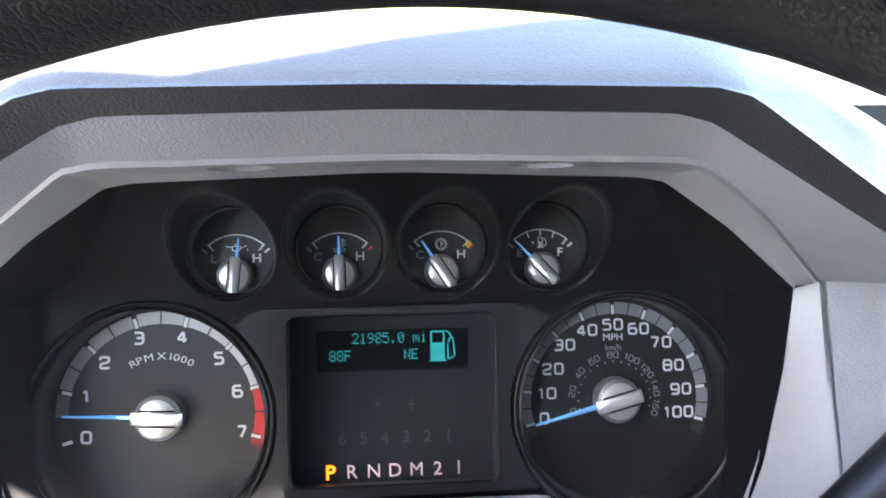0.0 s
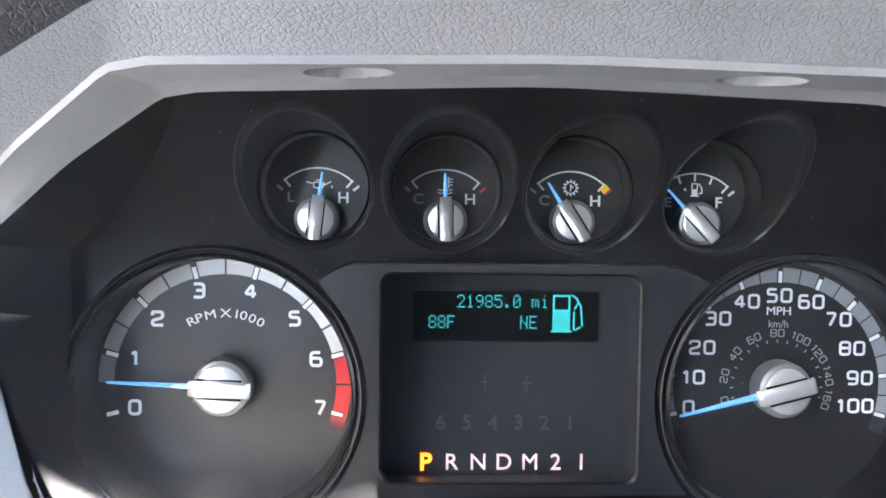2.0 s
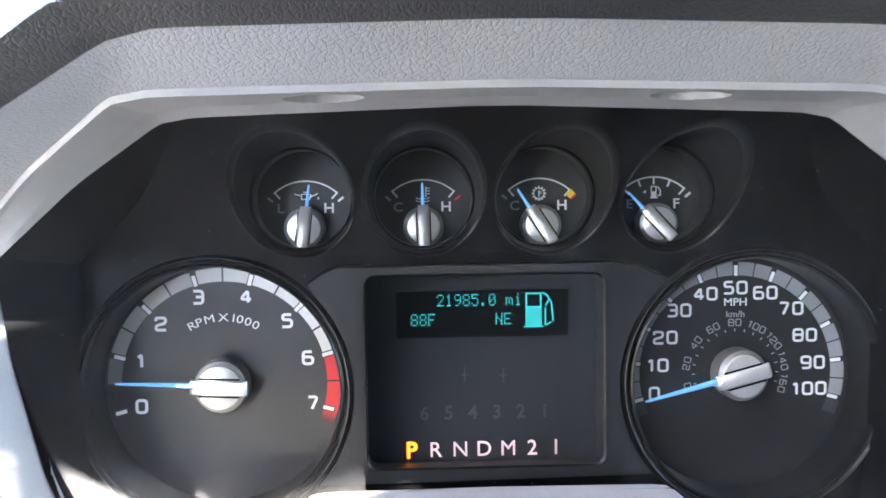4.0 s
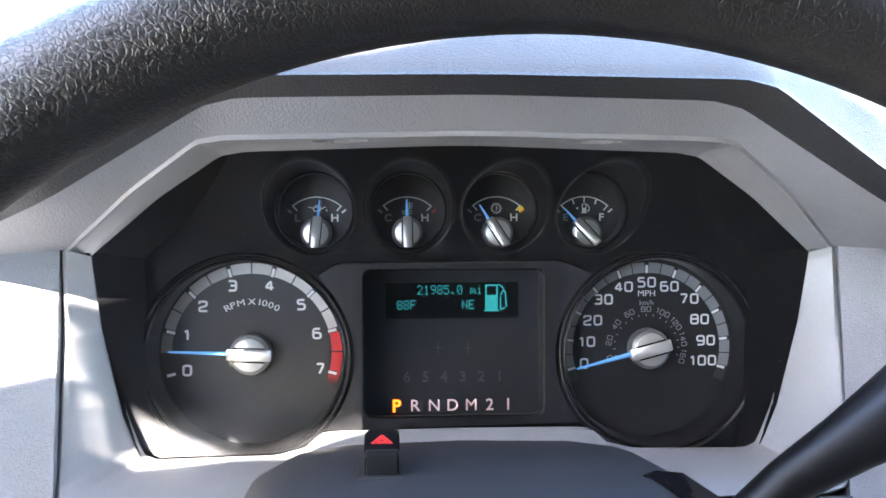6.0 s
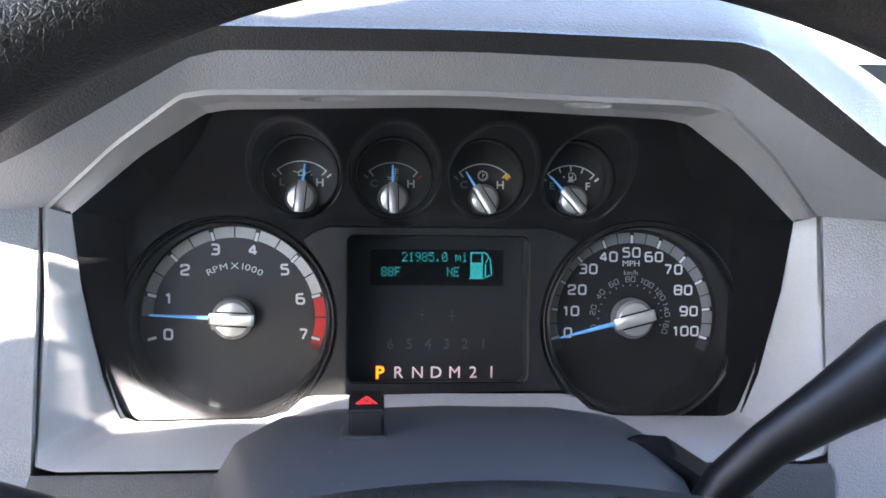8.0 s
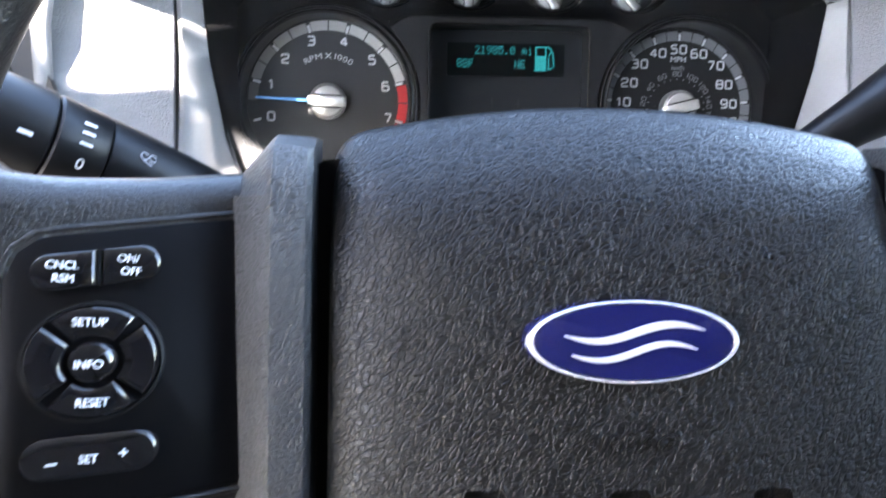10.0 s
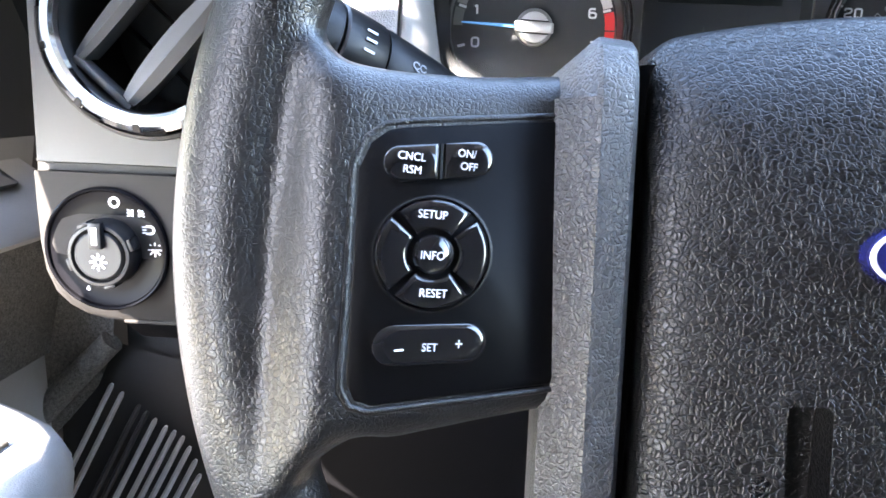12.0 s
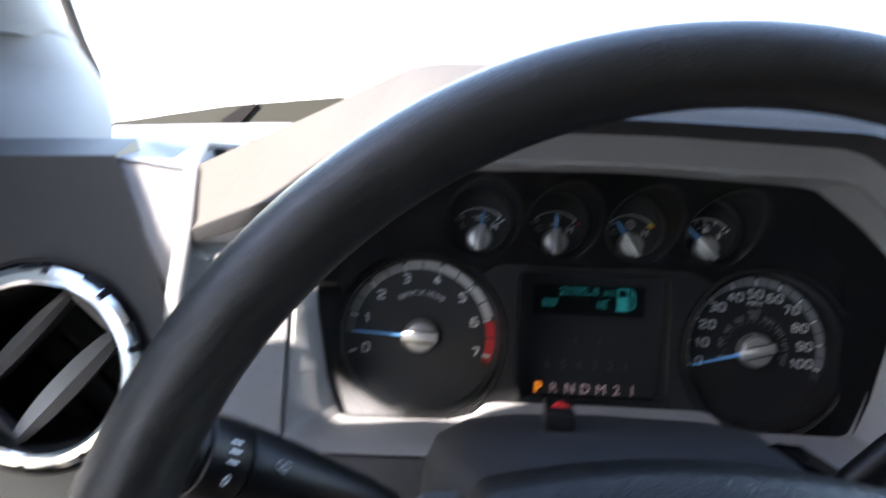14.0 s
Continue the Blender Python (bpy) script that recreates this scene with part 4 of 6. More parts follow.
# -- four small gauges
NEEDLES = (83.5, 91.0, 123.0, 133.0)
MARKS = (("L", "H"), ("C", "H"), ("C", "H"), ("E", "F"))
for i, g in enumerate(GX):
    gauge = part("gauge", lathe([(0.0001, 0.0), (0.0195, 0.0), (0.0195, 0.003), (0.0001, 0.003)], g, CUP_Z, 56), M_FACE_DARK, cluster, "small round black gauge")
    part("arc", band(g, GZ, 0.0182, 0.0188, 48, 131, INK, n=20), M_PRINT, gauge, "thin white arc")
    for a, rr, ln, mat in ((131, 0.0171, 0.0036, M_PRINT), (48, 0.0171, 0.0036, M_PRINT)):
        part("arc_end", bar(g + rr * math.cos(radians(a)), GZ + rr * math.sin(radians(a)), ln, 0.0007, a, INK), mat, gauge)
    if i == 3:
        for a in (110, 90, 69):
            part("arc_tick", bar(g + 0.0172 * math.cos(radians(a)), GZ + 0.0172 * math.sin(radians(a)), 0.0032, 0.0007, a, INK), M_PRINT, gauge)
    part("outer_mark", bar(g + 0.0178 * math.cos(radians(39)), GZ + 0.0178 * math.sin(radians(39)), 0.0028, 0.0009, 39, INK), (M_PRINT, M_RED, M_RED, M_PRINT)[i], gauge)
    part("outer_mark", bar(g + 0.0178 * math.cos(radians(141)), GZ + 0.0178 * math.sin(radians(141)), 0.0026, 0.0009, 141, INK), M_PRINT_DIM, gauge)
    if i == 2:
        part("warning_mark", bar(g + 0.0176 * math.cos(radians(44)), GZ + 0.0176 * math.sin(radians(44)), 0.0030, 0.0024, 44, INK - 0.0002), M_YELLOW, gauge, "yellow block")
    part("letter", lettering(MARKS[i][0], g - 0.0098, GZ + 0.0078, 0.0037, INK, wide=1.1, bold=0.0001), M_PRINT_DIM, gauge)
    part("letter", lettering(MARKS[i][1], g + 0.0092, GZ + 0.0078, 0.0040, INK, wide=1.1, bold=0.0001), M_PRINT, gauge)
    sx, sz = g, GZ + 0.0125
    bm = bmesh.new()
    if i == 0:
        for px, pz, ln, wd, an in ((0, -0.0012, 0.0034, 0.0004, 0), (0, 0.0008, 0.0030, 0.0004, 0), (-0.0016, -0.0002, 0.0022, 0.0004, 90), (0.0018, -0.0002, 0.0022, 0.0004, 75), (0.0034, 0.0004, 0.0030, 0.0004, 25), (-0.0032, 0.0006, 0.0026, 0.0004, -15), (0, 0.0016, 0.0016, 0.0004, 0), (0.0050, -0.0008, 0.0009, 0.0005, 90)):
            bar(sx + px, sz + pz, ln, wd, an, INK, bm)
    elif i == 1:
        for px, pz, ln, wd, an in ((0.0012, 0.0012, 0.0042, 0.0005, 90), (0.0021, 0.0026, 0.0015, 0.0003, 0), (0.0021, 0.0015, 0.0015, 0.0003, 0), (0.0021, 0.0004, 0.0015, 0.0003, 0)):
            bar(sx + px, sz + pz, ln, wd, an, INK, bm)
        for row in range(2):
            for k in range(4):
                bar(sx - 0.0022 + k * 0.0014, sz - 0.0014 - row * 0.0011, 0.0014, 0.0003, 25 if k % 2 else -25, INK, bm)
    elif i == 2:
        band(sx, sz, 0.0019, 0.0023, 0, 359, INK, bm, n=24)
        for k in range(12):
            bar(sx + 0.0026 * math.cos(k * math.pi / 6), sz + 0.0026 * math.sin(k * math.pi / 6), 0.0007, 0.0006, k * 30, INK, bm)
        for px, pz, ln, wd, an in ((0, 0, 0.0026, 0.0004, 90), (0.0006, 0.0006, 0.0010, 0.0003, 0), (0.0006, 0, 0.0010, 0.0003, 0)):
            bar(sx + px, sz + pz, ln, wd, an, INK, bm)
    else:
        bar(sx, sz - 0.0010, 0.0024, 0.0022, 90, INK, bm)
        for px, pz, ln, wd, an in ((-0.0010, 0.0012, 0.0022, 0.0004, 90), (0.0010, 0.0012, 0.0022, 0.0004, 90), (0, 0.0022, 0.0022, 0.0004, 0), (0, -0.0024, 0.0032, 0.0004, 0), (0.0021, 0.0014, 0.0020, 0.0004, -55), (0.0027, -0.0004, 0.0024, 0.0004, 90), (0.0020, -0.0014, 0.0010, 0.0004, 30)):
            bar(sx + px, sz + pz, ln, wd, an, INK, bm)
        prism([(sx - 0.0044, sz), (sx - 0.0032, sz + 0.0007), (sx - 0.0032, sz - 0.0007)], INK, INK + 0.0002, bm)
    part("symbol", bm, M_PRINT, gauge, "small white symbol", smooth=False)
    hub(gauge, g, GZ, 0.0080, NEEDLES[i], 0.0170, 0.0009, -0.0085)

# ---- column, stalks and switch ----
shroud = thing("steering_column", "dark grey plastic steering column shroud", "steering column", (0, -0.17, -0.12))
secs = []
for y, top, half, low in ((-0.055, -0.0330, 0.100, -0.150), (-0.085, -0.0270, 0.098, -0.150), (-0.130, -0.0265, 0.092, -0.152), (-0.180, -0.0330, 0.080, -0.150), (-0.225, -0.0440, 0.070, -0.140), (-0.235, -0.060, 0.060, -0.12)):
    ring = [(-half, y, top - 0.050), (-half * 0.985, y, top - 0.028), (-half * 0.90, y, top - 0.0135), (-half * 0.72, y, top - 0.0040), (-half * 0.50, y, top - 0.0008), (0, y, top + 0.0004), (half * 0.50, y, top - 0.0008), (half * 0.72, y, top - 0.0040),
            (half * 0.90, y, top - 0.0135), (half * 0.985, y, top - 0.028), (half, y, top - 0.050), (half * 0.8, y, low), (-half * 0.8, y, low)]
    secs.append(ring)
part("shroud", loft(secs), M_SHROUD, shroud, angle=50)
well = box(-0.0352, -0.1185, -0.0278, 0.0175, 0.020, 0.0030, 0.001)
part("switch_well", well, M_RUBBER, shroud, "black well of the hazard switch")
haz = thing("hazard_switch", "black hazard switch with a red triangle on the column", "switch", (-0.0343, -0.118, -0.026))
bm = loft([[(-0.0343 + sx * w * 0.61, y, z) for sx, z in ((-1, z0), (1, z0), (1, z1), (-1, z1))] for y, w, z0, z1 in ((-0.126, 0.0104, -0.030, -0.0196), (-0.1248, 0.0108, -0.030, -0.0174), (-0.114, 0.0108, -0.030, -0.0134), (-0.108, 0.0100, -0.030, -0.0134))])
bmesh.ops.bevel(bm, geom=bm.edges[:], offset=0.0008, segments=2, affect="EDGES")
part("button", bm, M_SOFT_BLACK, haz)
bm = bmesh.new()
nrm = Vector((0, -0.347, 0.938))
tri_c = Vector((-0.0343, -0.1194, -0.01540)) + nrm * 0.0004
ux, uy = Vector((1, 0, 0)), Vector((0, 0.938, 0.347))
for r0, r1 in ((0.0036, 0.0029), (0.0020, 0.0013)):
    a = [tri_c + r0 * (math.cos(radians(t)) * ux * 1.3 + math.sin(radians(t)) * uy) for t in (90, 210, 330)]
    b = [tri_c + r1 * (math.cos(radians(t)) * ux * 1.3 + math.sin(radians(t)) * uy) for t in (90, 210, 330)]
    mesh(a + b, [(i, (i + 1) % 3, (i + 1) % 3 + 3, i + 3) for i in range(3)], bm)
# The red of the triangle is lifted by a faint emission.
part("triangle", bm, material("red_symbol", (0.65, 0.04, 0.04), 0.5, emit=(0.8, 0.03, 0.03), power=0.03), haz, "red triangle", smooth=False)

stalk = thing("turn_signal_stalk", "black turn signal and wiper stalk with white marks", "stalk", (-0.095, -0.150, -0.045))
S0, S1 = Vector((-0.108, -0.142, -0.060)), Vector((-0.1768, -0.1915, -0.0263))
ax = (S1 - S0).normalized()
along = lambda d: S0 + ax * (d - 0.0116)
part("arm", tube([along(d) for d in (0.0116, 0.016, 0.030, 0.05, 0.073, 0.0915, 0.094)], (0.004, 0.0078, 0.0098, 0.0125, 0.0148, 0.0160, 0.0157), 32), M_SOFT_BLACK, stalk)
part("collar", tube([along(d) for d in (0.0947, 0.0955, 0.1115, 0.1123)], (0.0157, 0.0163, 0.0168, 0.0161), 32), M_SOFT_BLACK, stalk, "ribbed twist collar")
part("tip", tube([along(d) for d in (0.1131, 0.1139, 0.132, 0.140, 0.143)], (0.0162, 0.0170, 0.0172, 0.0155, 0.006), 32), M_SOFT_BLACK, stalk)
part("tip_ridge", tube([along(d) + Vector((0, -0.0128, 0.0105)) for d in (0.1155, 0.117, 0.136, 0.139)], (0.0008, 0.0022, 0.0026, 0.0008), 12), M_SOFT_BLACK, stalk, "raised thumb ridge")
toward = Vector((0.05, -0.93, 0.36))
toward = (toward - ax * toward.dot(ax)).normalized()
across = ax.cross(toward).normalized()


def on_stalk(bm, d, swing, r):
    """Lays a flat mark drawn in x, z on the stalk."""
    out = toward * math.cos(radians(swing)) + across * math.sin(radians(swing))
    side = ax.cross(out).normalized()
    m = Matrix((( -ax.x, -out.x, side.x * -1, 0), (-ax.y, -out.y, -side.y, 0), (-ax.z, -out.z, -side.z, 0), (0, 0, 0, 1)))
    m.translation = along(d) + out * r
    bmesh.ops.transform(bm, matrix=m, verts=bm.verts)
    return bm


for n, (d, sw, kind) in enumerate(((0.1028, -26, "0"), (0.1030, -3, "bar"), (0.1030, 10, "bar"), (0.1030, 22, "bar"), (0.1215, -14, "dash"), (0.0830, 12, "spray"))):
    if kind == "0":
        bm = lettering("0", 0, 0, 0.0039, 0)
    elif kind == "bar":
        bm = bar(0, 0, 0.0042, 0.0009, 0, 0)
    elif kind == "dash":
        bm = bar(0, 0, 0.0045, 0.0014, 0, 0)
    else:
        bm = band(0, 0, 0.0011, 0.0015, 20, 330, 0, n=14)
        band(0.0030, 0, 0.0011, 0.0015, 20, 330, 0, bm, n=14)
        bar(0.0015, 0.0022, 0.0036, 0.0005, 20, 0, bm)
    part("mark", on_stalk(bm, d, sw, 0.0172 if kind != "spray" else 0.0160), M_PRINT if kind != "spray" else M_PRINT_DIM, stalk, "white mark")

lever = thing("gear_lever", "black column gear lever with a thumb switch", "gear lever", (0.088, -0.150, -0.045))
L0 = [(0.078, -0.150, -0.060), (0.088, -0.152, -0.036), (0.100, -0.153, -0.0220), (0.120, -0.154, -0.0070), (0.145, -0.154, 0.0080), (0.170, -0.153, 0.0190), (0.200, -0.150, 0.0300), (0.225, -0.146, 0.0360), (0.230, -0.145, 0.037)]
L0 = [(x + 0.006 * min(1, i / 3), y, z - 0.003 * min(1, i / 3)) for i, (x, y, z) in enumerate(L0)]
part("arm", tube(L0, (0.0080, 0.0078, 0.0080, 0.0105, 0.0150, 0.0170, 0.0168, 0.0150, 0.006), 28), M_SOFT_BLACK, lever)
ldir = (Vector(L0[6]) - Vector(L0[4])).normalized()
lout = Vector((0, -1, 0.15))
lout = (lout - ldir * lout.dot(ldir)).normalized()
lup = lout.cross(ldir).normalized() * -1
LM = Matrix(((ldir.x, -lout.x, lup.x, 0), (ldir.y, -lout.y, lup.y, 0), (ldir.z, -lout.z, lup.z, 0), (0, 0, 0, 1)))
LM.translation = Vector((0.158, -0.153, 0.0125)) + lout * 0.0155
bm = prism(rounded(-0.014, -0.0085, 0.016, 0.0085, 0.0015), -0.003, 0.006, bevel=0.0006)
bmesh.ops.transform(bm, matrix=LM, verts=bm.verts)
rocker = part("thumb_switch", bm, M_GLOSS_BLACK, lever, "glossy black thumb switch")
bm = bar(-0.002, 0, 0.0075, 0.0018, 0, -0.0032)
bar(-0.002, 0, 0.0018, 0.0075, 0, -0.0034, bm)
bar(0.0112, 0, 0.0018, 0.0085, 0, -0.0032, bm)
bmesh.ops.transform(bm, matrix=LM, verts=bm.verts)
part("mark", bm, M_PRINT, rocker, "white plus mark", smooth=False)
boot = [(0.066, -0.115, -0.031), (0.074, -0.122, -0.0300), (0.094, -0.142, -0.0420), (0.106, -0.160, -0.0560), (0.112, -0.17, -0.075)]
bm = loft([[(x - 0.003, y - 0.006, z + 0.0005), (x + 0.004, y - 0.004, z + 0.0022), (x + 0.008, y + 0.004, z - 0.002), (x + 0.004, y + 0.006, z - 0.012), (x - 0.004, y, z - 0.012)] for x, y, z in boot])
part("slot_cover", bm, M_GLOSS_BLACK, lever, "glossy black slot cover")
# ---- steering wheel ----
WC, WT = (0.003, -0.281, -0.0725), 8.0
WHEEL_AT = CAB @ pose(*WC, -WT)
wheel = thing("steering_wheel", "black grained steering wheel with buttons and airbag cover", "steering wheel", (0, 0, 0), at=WHEEL_AT)
R, TR = 0.1925, 0.0136
loops = []
for i in range(128):
    a = 2 * math.pi * i / 128
    grip = math.exp(-((math.sin(a)) / 0.34) ** 2) if abs(math.cos(a)) > 0.5 else 0
    r = TR * (1 + 0.10 * grip)
    ring = []
    for k in range(20):
        b = 2 * math.pi * k / 20
        rr = R + r * math.cos(b)
        ring.append((rr * math.cos(a), -r * 1.04 * math.sin(b), rr * math.sin(a)))
    loops.append(ring)
bm = loft(loops + [loops[0]], caps=False)
bmesh.ops.remove_doubles(bm, verts=bm.verts, dist=1e-6)
moulding = bm


def pad_n(x, v):
    """Height of a control pad over the wheel's plane, x counted outward."""
    return 0.0130 + 0.55 * (x - 0.160) - 0.06 * v


def section(x, top, bottom, front, back, r=0.010):
    """A rounded slice of a spoke at x."""
    pts = rounded(bottom, back, top, front, min(r, (front - back) * 0.45), 4)
    return [(x, -n, v) for v, n in pts]


SPOKE = ((0.190, 0.074, -0.092, 0.003, -0.009), (0.183, 0.068, -0.083, 0.009, -0.011), (0.176, 0.056, -0.070, 0.0125, -0.012), (0.170, 0.0475, -0.060, 0.0155, -0.013), (0.165, 0.0430, -0.0545, 0.0160, -0.016), (0.158, 0.0422, -0.0505, 0.0125, -0.022),
         (0.150, 0.0420, -0.0520, 0.0080, -0.026), (0.130, 0.0432, -0.0495, -0.0030, -0.033), (0.112, 0.0458, -0.0475, -0.0130, -0.037), (0.100, 0.0468, -0.0470, -0.0185, -0.037))
XH = -0.005
for s in (-1, 1):
    secs = []
    for x, top, bottom, front, back in SPOKE:
        ring = section(s * x, top, bottom, front, back)
        secs.append([(px, py + 0.06 * v * (1 if py < -back - 0.004 else 0), v) for px, py, v in ring])
    join(moulding, loft(secs))
    # shoulder beside the airbag cover
    prof = [(-0.0235, -0.0370), (-0.0235, -0.0190), (-0.0225, -0.0150), (-0.0125, -0.0055), (-0.0112, -0.0048), (-0.0095, -0.0052), (-0.0025, -0.0085), (-0.0010, -0.0110), (-0.0005, -0.0370)]
    rows = []
    for v, back, lean in ((-0.115, 0.010, 0), (-0.10, 0.002, 0), (-0.05, 0.0, 0), (0.0, 0.0, 0), (0.038, 0.0005, 0), (0.0450, 0.002, 0.001), (0.0520, 0.0065, 0.003), (0.0558, 0.015, 0.005), (0.0568, 0.028, 0.006)):
        row = []
        for dx, n in prof:
            cut_in = max(0.0, -dx - 0.0115) * (1.6 if v > 0.04 else 0.0)
            row.append((s * (0.0835 - dx) + XH, -(max(n - back, -0.0375)), v - cut_in * 0.55))
        rows.append(row)
    part("shoulder", loft(rows), M_WHEEL_LIT, wheel, "grained raised shoulder beside the cover", angle=25)

# hub behind the gap
part("hub_body", prism(rounded(-0.088 + XH, -0.115, 0.088 + XH, 0.050, 0.008), 0.026, 0.050), M_KEYPAD, wheel, "black hub behind the cover")
bm = loft([[(x * 0.95, y, z) for x, y, z in ((-0.03, 0.006, -0.10), (0.03, 0.006, -0.10), (0.03, 0.03, -0.10), (-0.03, 0.03, -0.10))], [(-0.045, -0.006, -0.185), (0.045, -0.006, -0.185), (0.045, 0.010, -0.185), (-0.045, 0.010, -0.185)]])
join(moulding, bm)
# rim and spokes are one soft moulding: fused and smoothed where they meet
raw = bpy.data.objects.new("raw", to_mesh("raw", moulding, []))
scene.collection.objects.link(raw)
fuse = raw.modifiers.new("fuse", "REMESH")
fuse.mode, fuse.voxel_size = "VOXEL", 0.0016
ease = raw.modifiers.new("ease", "SMOOTH")
ease.factor, ease.iterations = 0.5, 26
moulding = bmesh.new()
moulding.from_mesh(bpy.data.meshes.new_from_object(raw.evaluated_get(bpy.context.evaluated_depsgraph_get())))
bpy.data.objects.remove(raw)
part("rim", moulding, M_WHEEL, wheel, "grained black rim moulded with its spokes", angle=180)

# airbag cover
def densify(points, step):
    """More points along the long sides of a closed outline."""
    out = []
    for (ax_, az_), (bx_, bz_) in zip(points, points[1:] + points[:1]):
        n = max(1, round(math.hypot(bx_ - ax_, bz_ - az_) / step))
        out += [(ax_ + (bx_ - ax_) * i / n, az_ + (bz_ - az_) * i / n) for i in range(n)]
    return out


levels = ((0.0, 0.040), (0.0004, 0.0150), (0.0012, 0.0128), (0.0030, 0.0109), (0.0060, 0.0093), (0.0105, 0.0079), (0.0180, 0.0065), (0.0300, 0.0050), (0.048, 0.0036), (0.066, 0.0030))
loops = []
for inset, y in levels:
    up = inset * (1.9 if inset < 0.012 else 1.0) + (0.0 if inset < 0.012 else 0.0105)
    x0, x1 = -0.0803 + XH + inset, 0.0825 + XH - inset
    z0, z1 = -0.105 + inset * 1.2, 0.0578 - min(up, 0.09)
    rr = max(0.004, 0.0085 - inset * 0.08)
    ring = []
    unit = densify(rounded(-0.0788 + XH, -0.105, 0.0788 + XH, 0.0607, 0.0085, 6), 0.006)
    for x, z in unit:
        x = x0 + (x1 - x0) * (x + 0.0788 - XH) / 0.1576
        z = z0 + (z1 - z0) * (z + 0.105) / 0.1657
        crown = 0.0100 * max(0, 1 - ((x - XH) / 0.079) ** 2) * max(0.0, min(1.0, (z + 0.02) / 0.07))
        lean = 0.055 * z
        ring.append((x, y + lean + (0.004 * max(0.0, 1 - inset / 0.03) + 0.009 * max(0.0, 1 - inset / 0.016) ** 1.5) * max(0.0, min(1.0, (z - 0.02) / 0.03)), z + crown))
    loops.append(ring)
cap = loft(loops)
cutters = []
for k in (-1, 0, 1):
    c = prism(rounded(XH + k * 0.0385 - 0.0055, -0.095, XH + k * 0.0385 + 0.0055, -0.0385, 0.0020), -0.02, 0.0105)
    bmesh.ops.transform(c, matrix=pose(0, 0, 0, 3.1), verts=c.verts)
    cutters.append(c)
cap = cut(cap, cutters)
cover = part("airbag_cover", cap, M_CAP, wheel, "grained black airbag cover with slots", angle=40)
letter_parts("cover_letter", lettering("AIRBAG", XH - 0.001, -0.0262, 0.0042, 0.0011, wide=1.25, thick=0.0005, slant=0.25), M_CAP, cover, "moulded letters")
for s in (-1, 1):
    x0 = XH + s * 0.060
    bm = bar(x0, 0.0, 0.0085, 0.0010, 90, 0.0060, None, 0.001)
    prism([(x0, 0.0010), (x0 - s * 0.009, 0.0005), (x0 - s * 0.009, -0.0005), (x0, -0.0024)], 0.0060, 0.0070, bm)
    band(x0 - s * 0.0065, -0.0020, 0.0020, 0.0027, 0, 359, 0.0060, bm, 0.001, 16)
    part("horn_mark", bm, M_CAP, cover, "moulded horn symbol", smooth=False)

# oval badge, drawn as plain shapes
badge = part("badge", lathe([(0.0001, -0.0012), (0.0255, -0.0009), (0.0284, 0.0003), (0.0291, 0.0018), (0.0292, 0.0060), (0.0001, 0.0060)], XH, 0.0005, 72, squash=0.385), M_BLUE, cover, "blue enamel oval badge")
bm = bmesh.new()
ring_pts = [(math.cos(2 * math.pi * i / 72), math.sin(2 * math.pi * i / 72)) for i in range(73)]
loft([[(XH + r * c, y, 0.0005 + r * 0.385 * s * (1 if r < 0.0283 else 1)) for r, y in ((0.0266, -0.0010), (0.0274, -0.0009), (0.0280, -0.0004), (0.0268, 0.0004))] for c, s in ring_pts], caps=False, bm=bm)
part("badge_rim", bm, M_WHITE, badge, "white oval line")

for lift, wide, size in ((0.0024, 0.0185, 0.0011), (-0.0026, 0.0165, 0.0009)):
    rows = []
    for i in range(41):
        u = -1 + 2 * i / 40
        mid, half = lift + 0.0005 + 0.0022 * math.sin(u * 2.8), 0.0002 + size * (1 - u * u)
        rows.append([(XH + wide * u, y, mid + h) for y, h in ((-0.0004, -half), (-0.0016, -half * 0.8), (-0.0016, half * 0.8), (-0.0004, half))])
    part("badge_emblem", loft(rows), M_WHITE, badge, "plain white swash", smooth=False)


# control pads
def pad_map(bm, s):
    """Lifts a mesh drawn at x, height -y, v to the sloping pad; s mirrors it."""
    for v in bm.verts:
        v.co = Vector((s * v.co.x, v.co.y - pad_n(v.co.x, v.co.z), v.co.z))
    if s < 0:
        bmesh.ops.reverse_faces(bm, faces=bm.faces)
    return bm


def dome(points, h, inset=0.0012, lift=0.0):
    """A cushion-topped key from an outline; it rises by h towards -y."""
    c = Vector((sum(p[0] for p in points) / len(points), sum(p[1] for p in points) / len(points)))
    rows = []
    for k, y in ((1.0, 0.0005), (1.0, -h * 0.6), (0.97, -h * 0.88), (0.90, -h), (0.72, -h * 1.08), (0.4, -h * 1.12)):
        rows.append([(c.x + (p[0] - c.x) * k, y - lift, c.y + (p[1] - c.y) * k) for p in points])
    return loft(rows)


def arc_key(cx, cz, r0, r1, a0, a1, h):
    rows = []
    for ins, y in ((0.0, 0.0005), (0.0, -h * 0.6), (0.0004, -h * 0.9), (0.0010, -h), (0.0024, -h * 0.98)):
        da = math.degrees(ins / ((r0 + r1) / 2))
        rows.append([(x, y, z) for x, z in sector(cx, cz, r0 + ins, r1 - ins, a0 + da, a1 - da, 12)])
    return loft(rows)


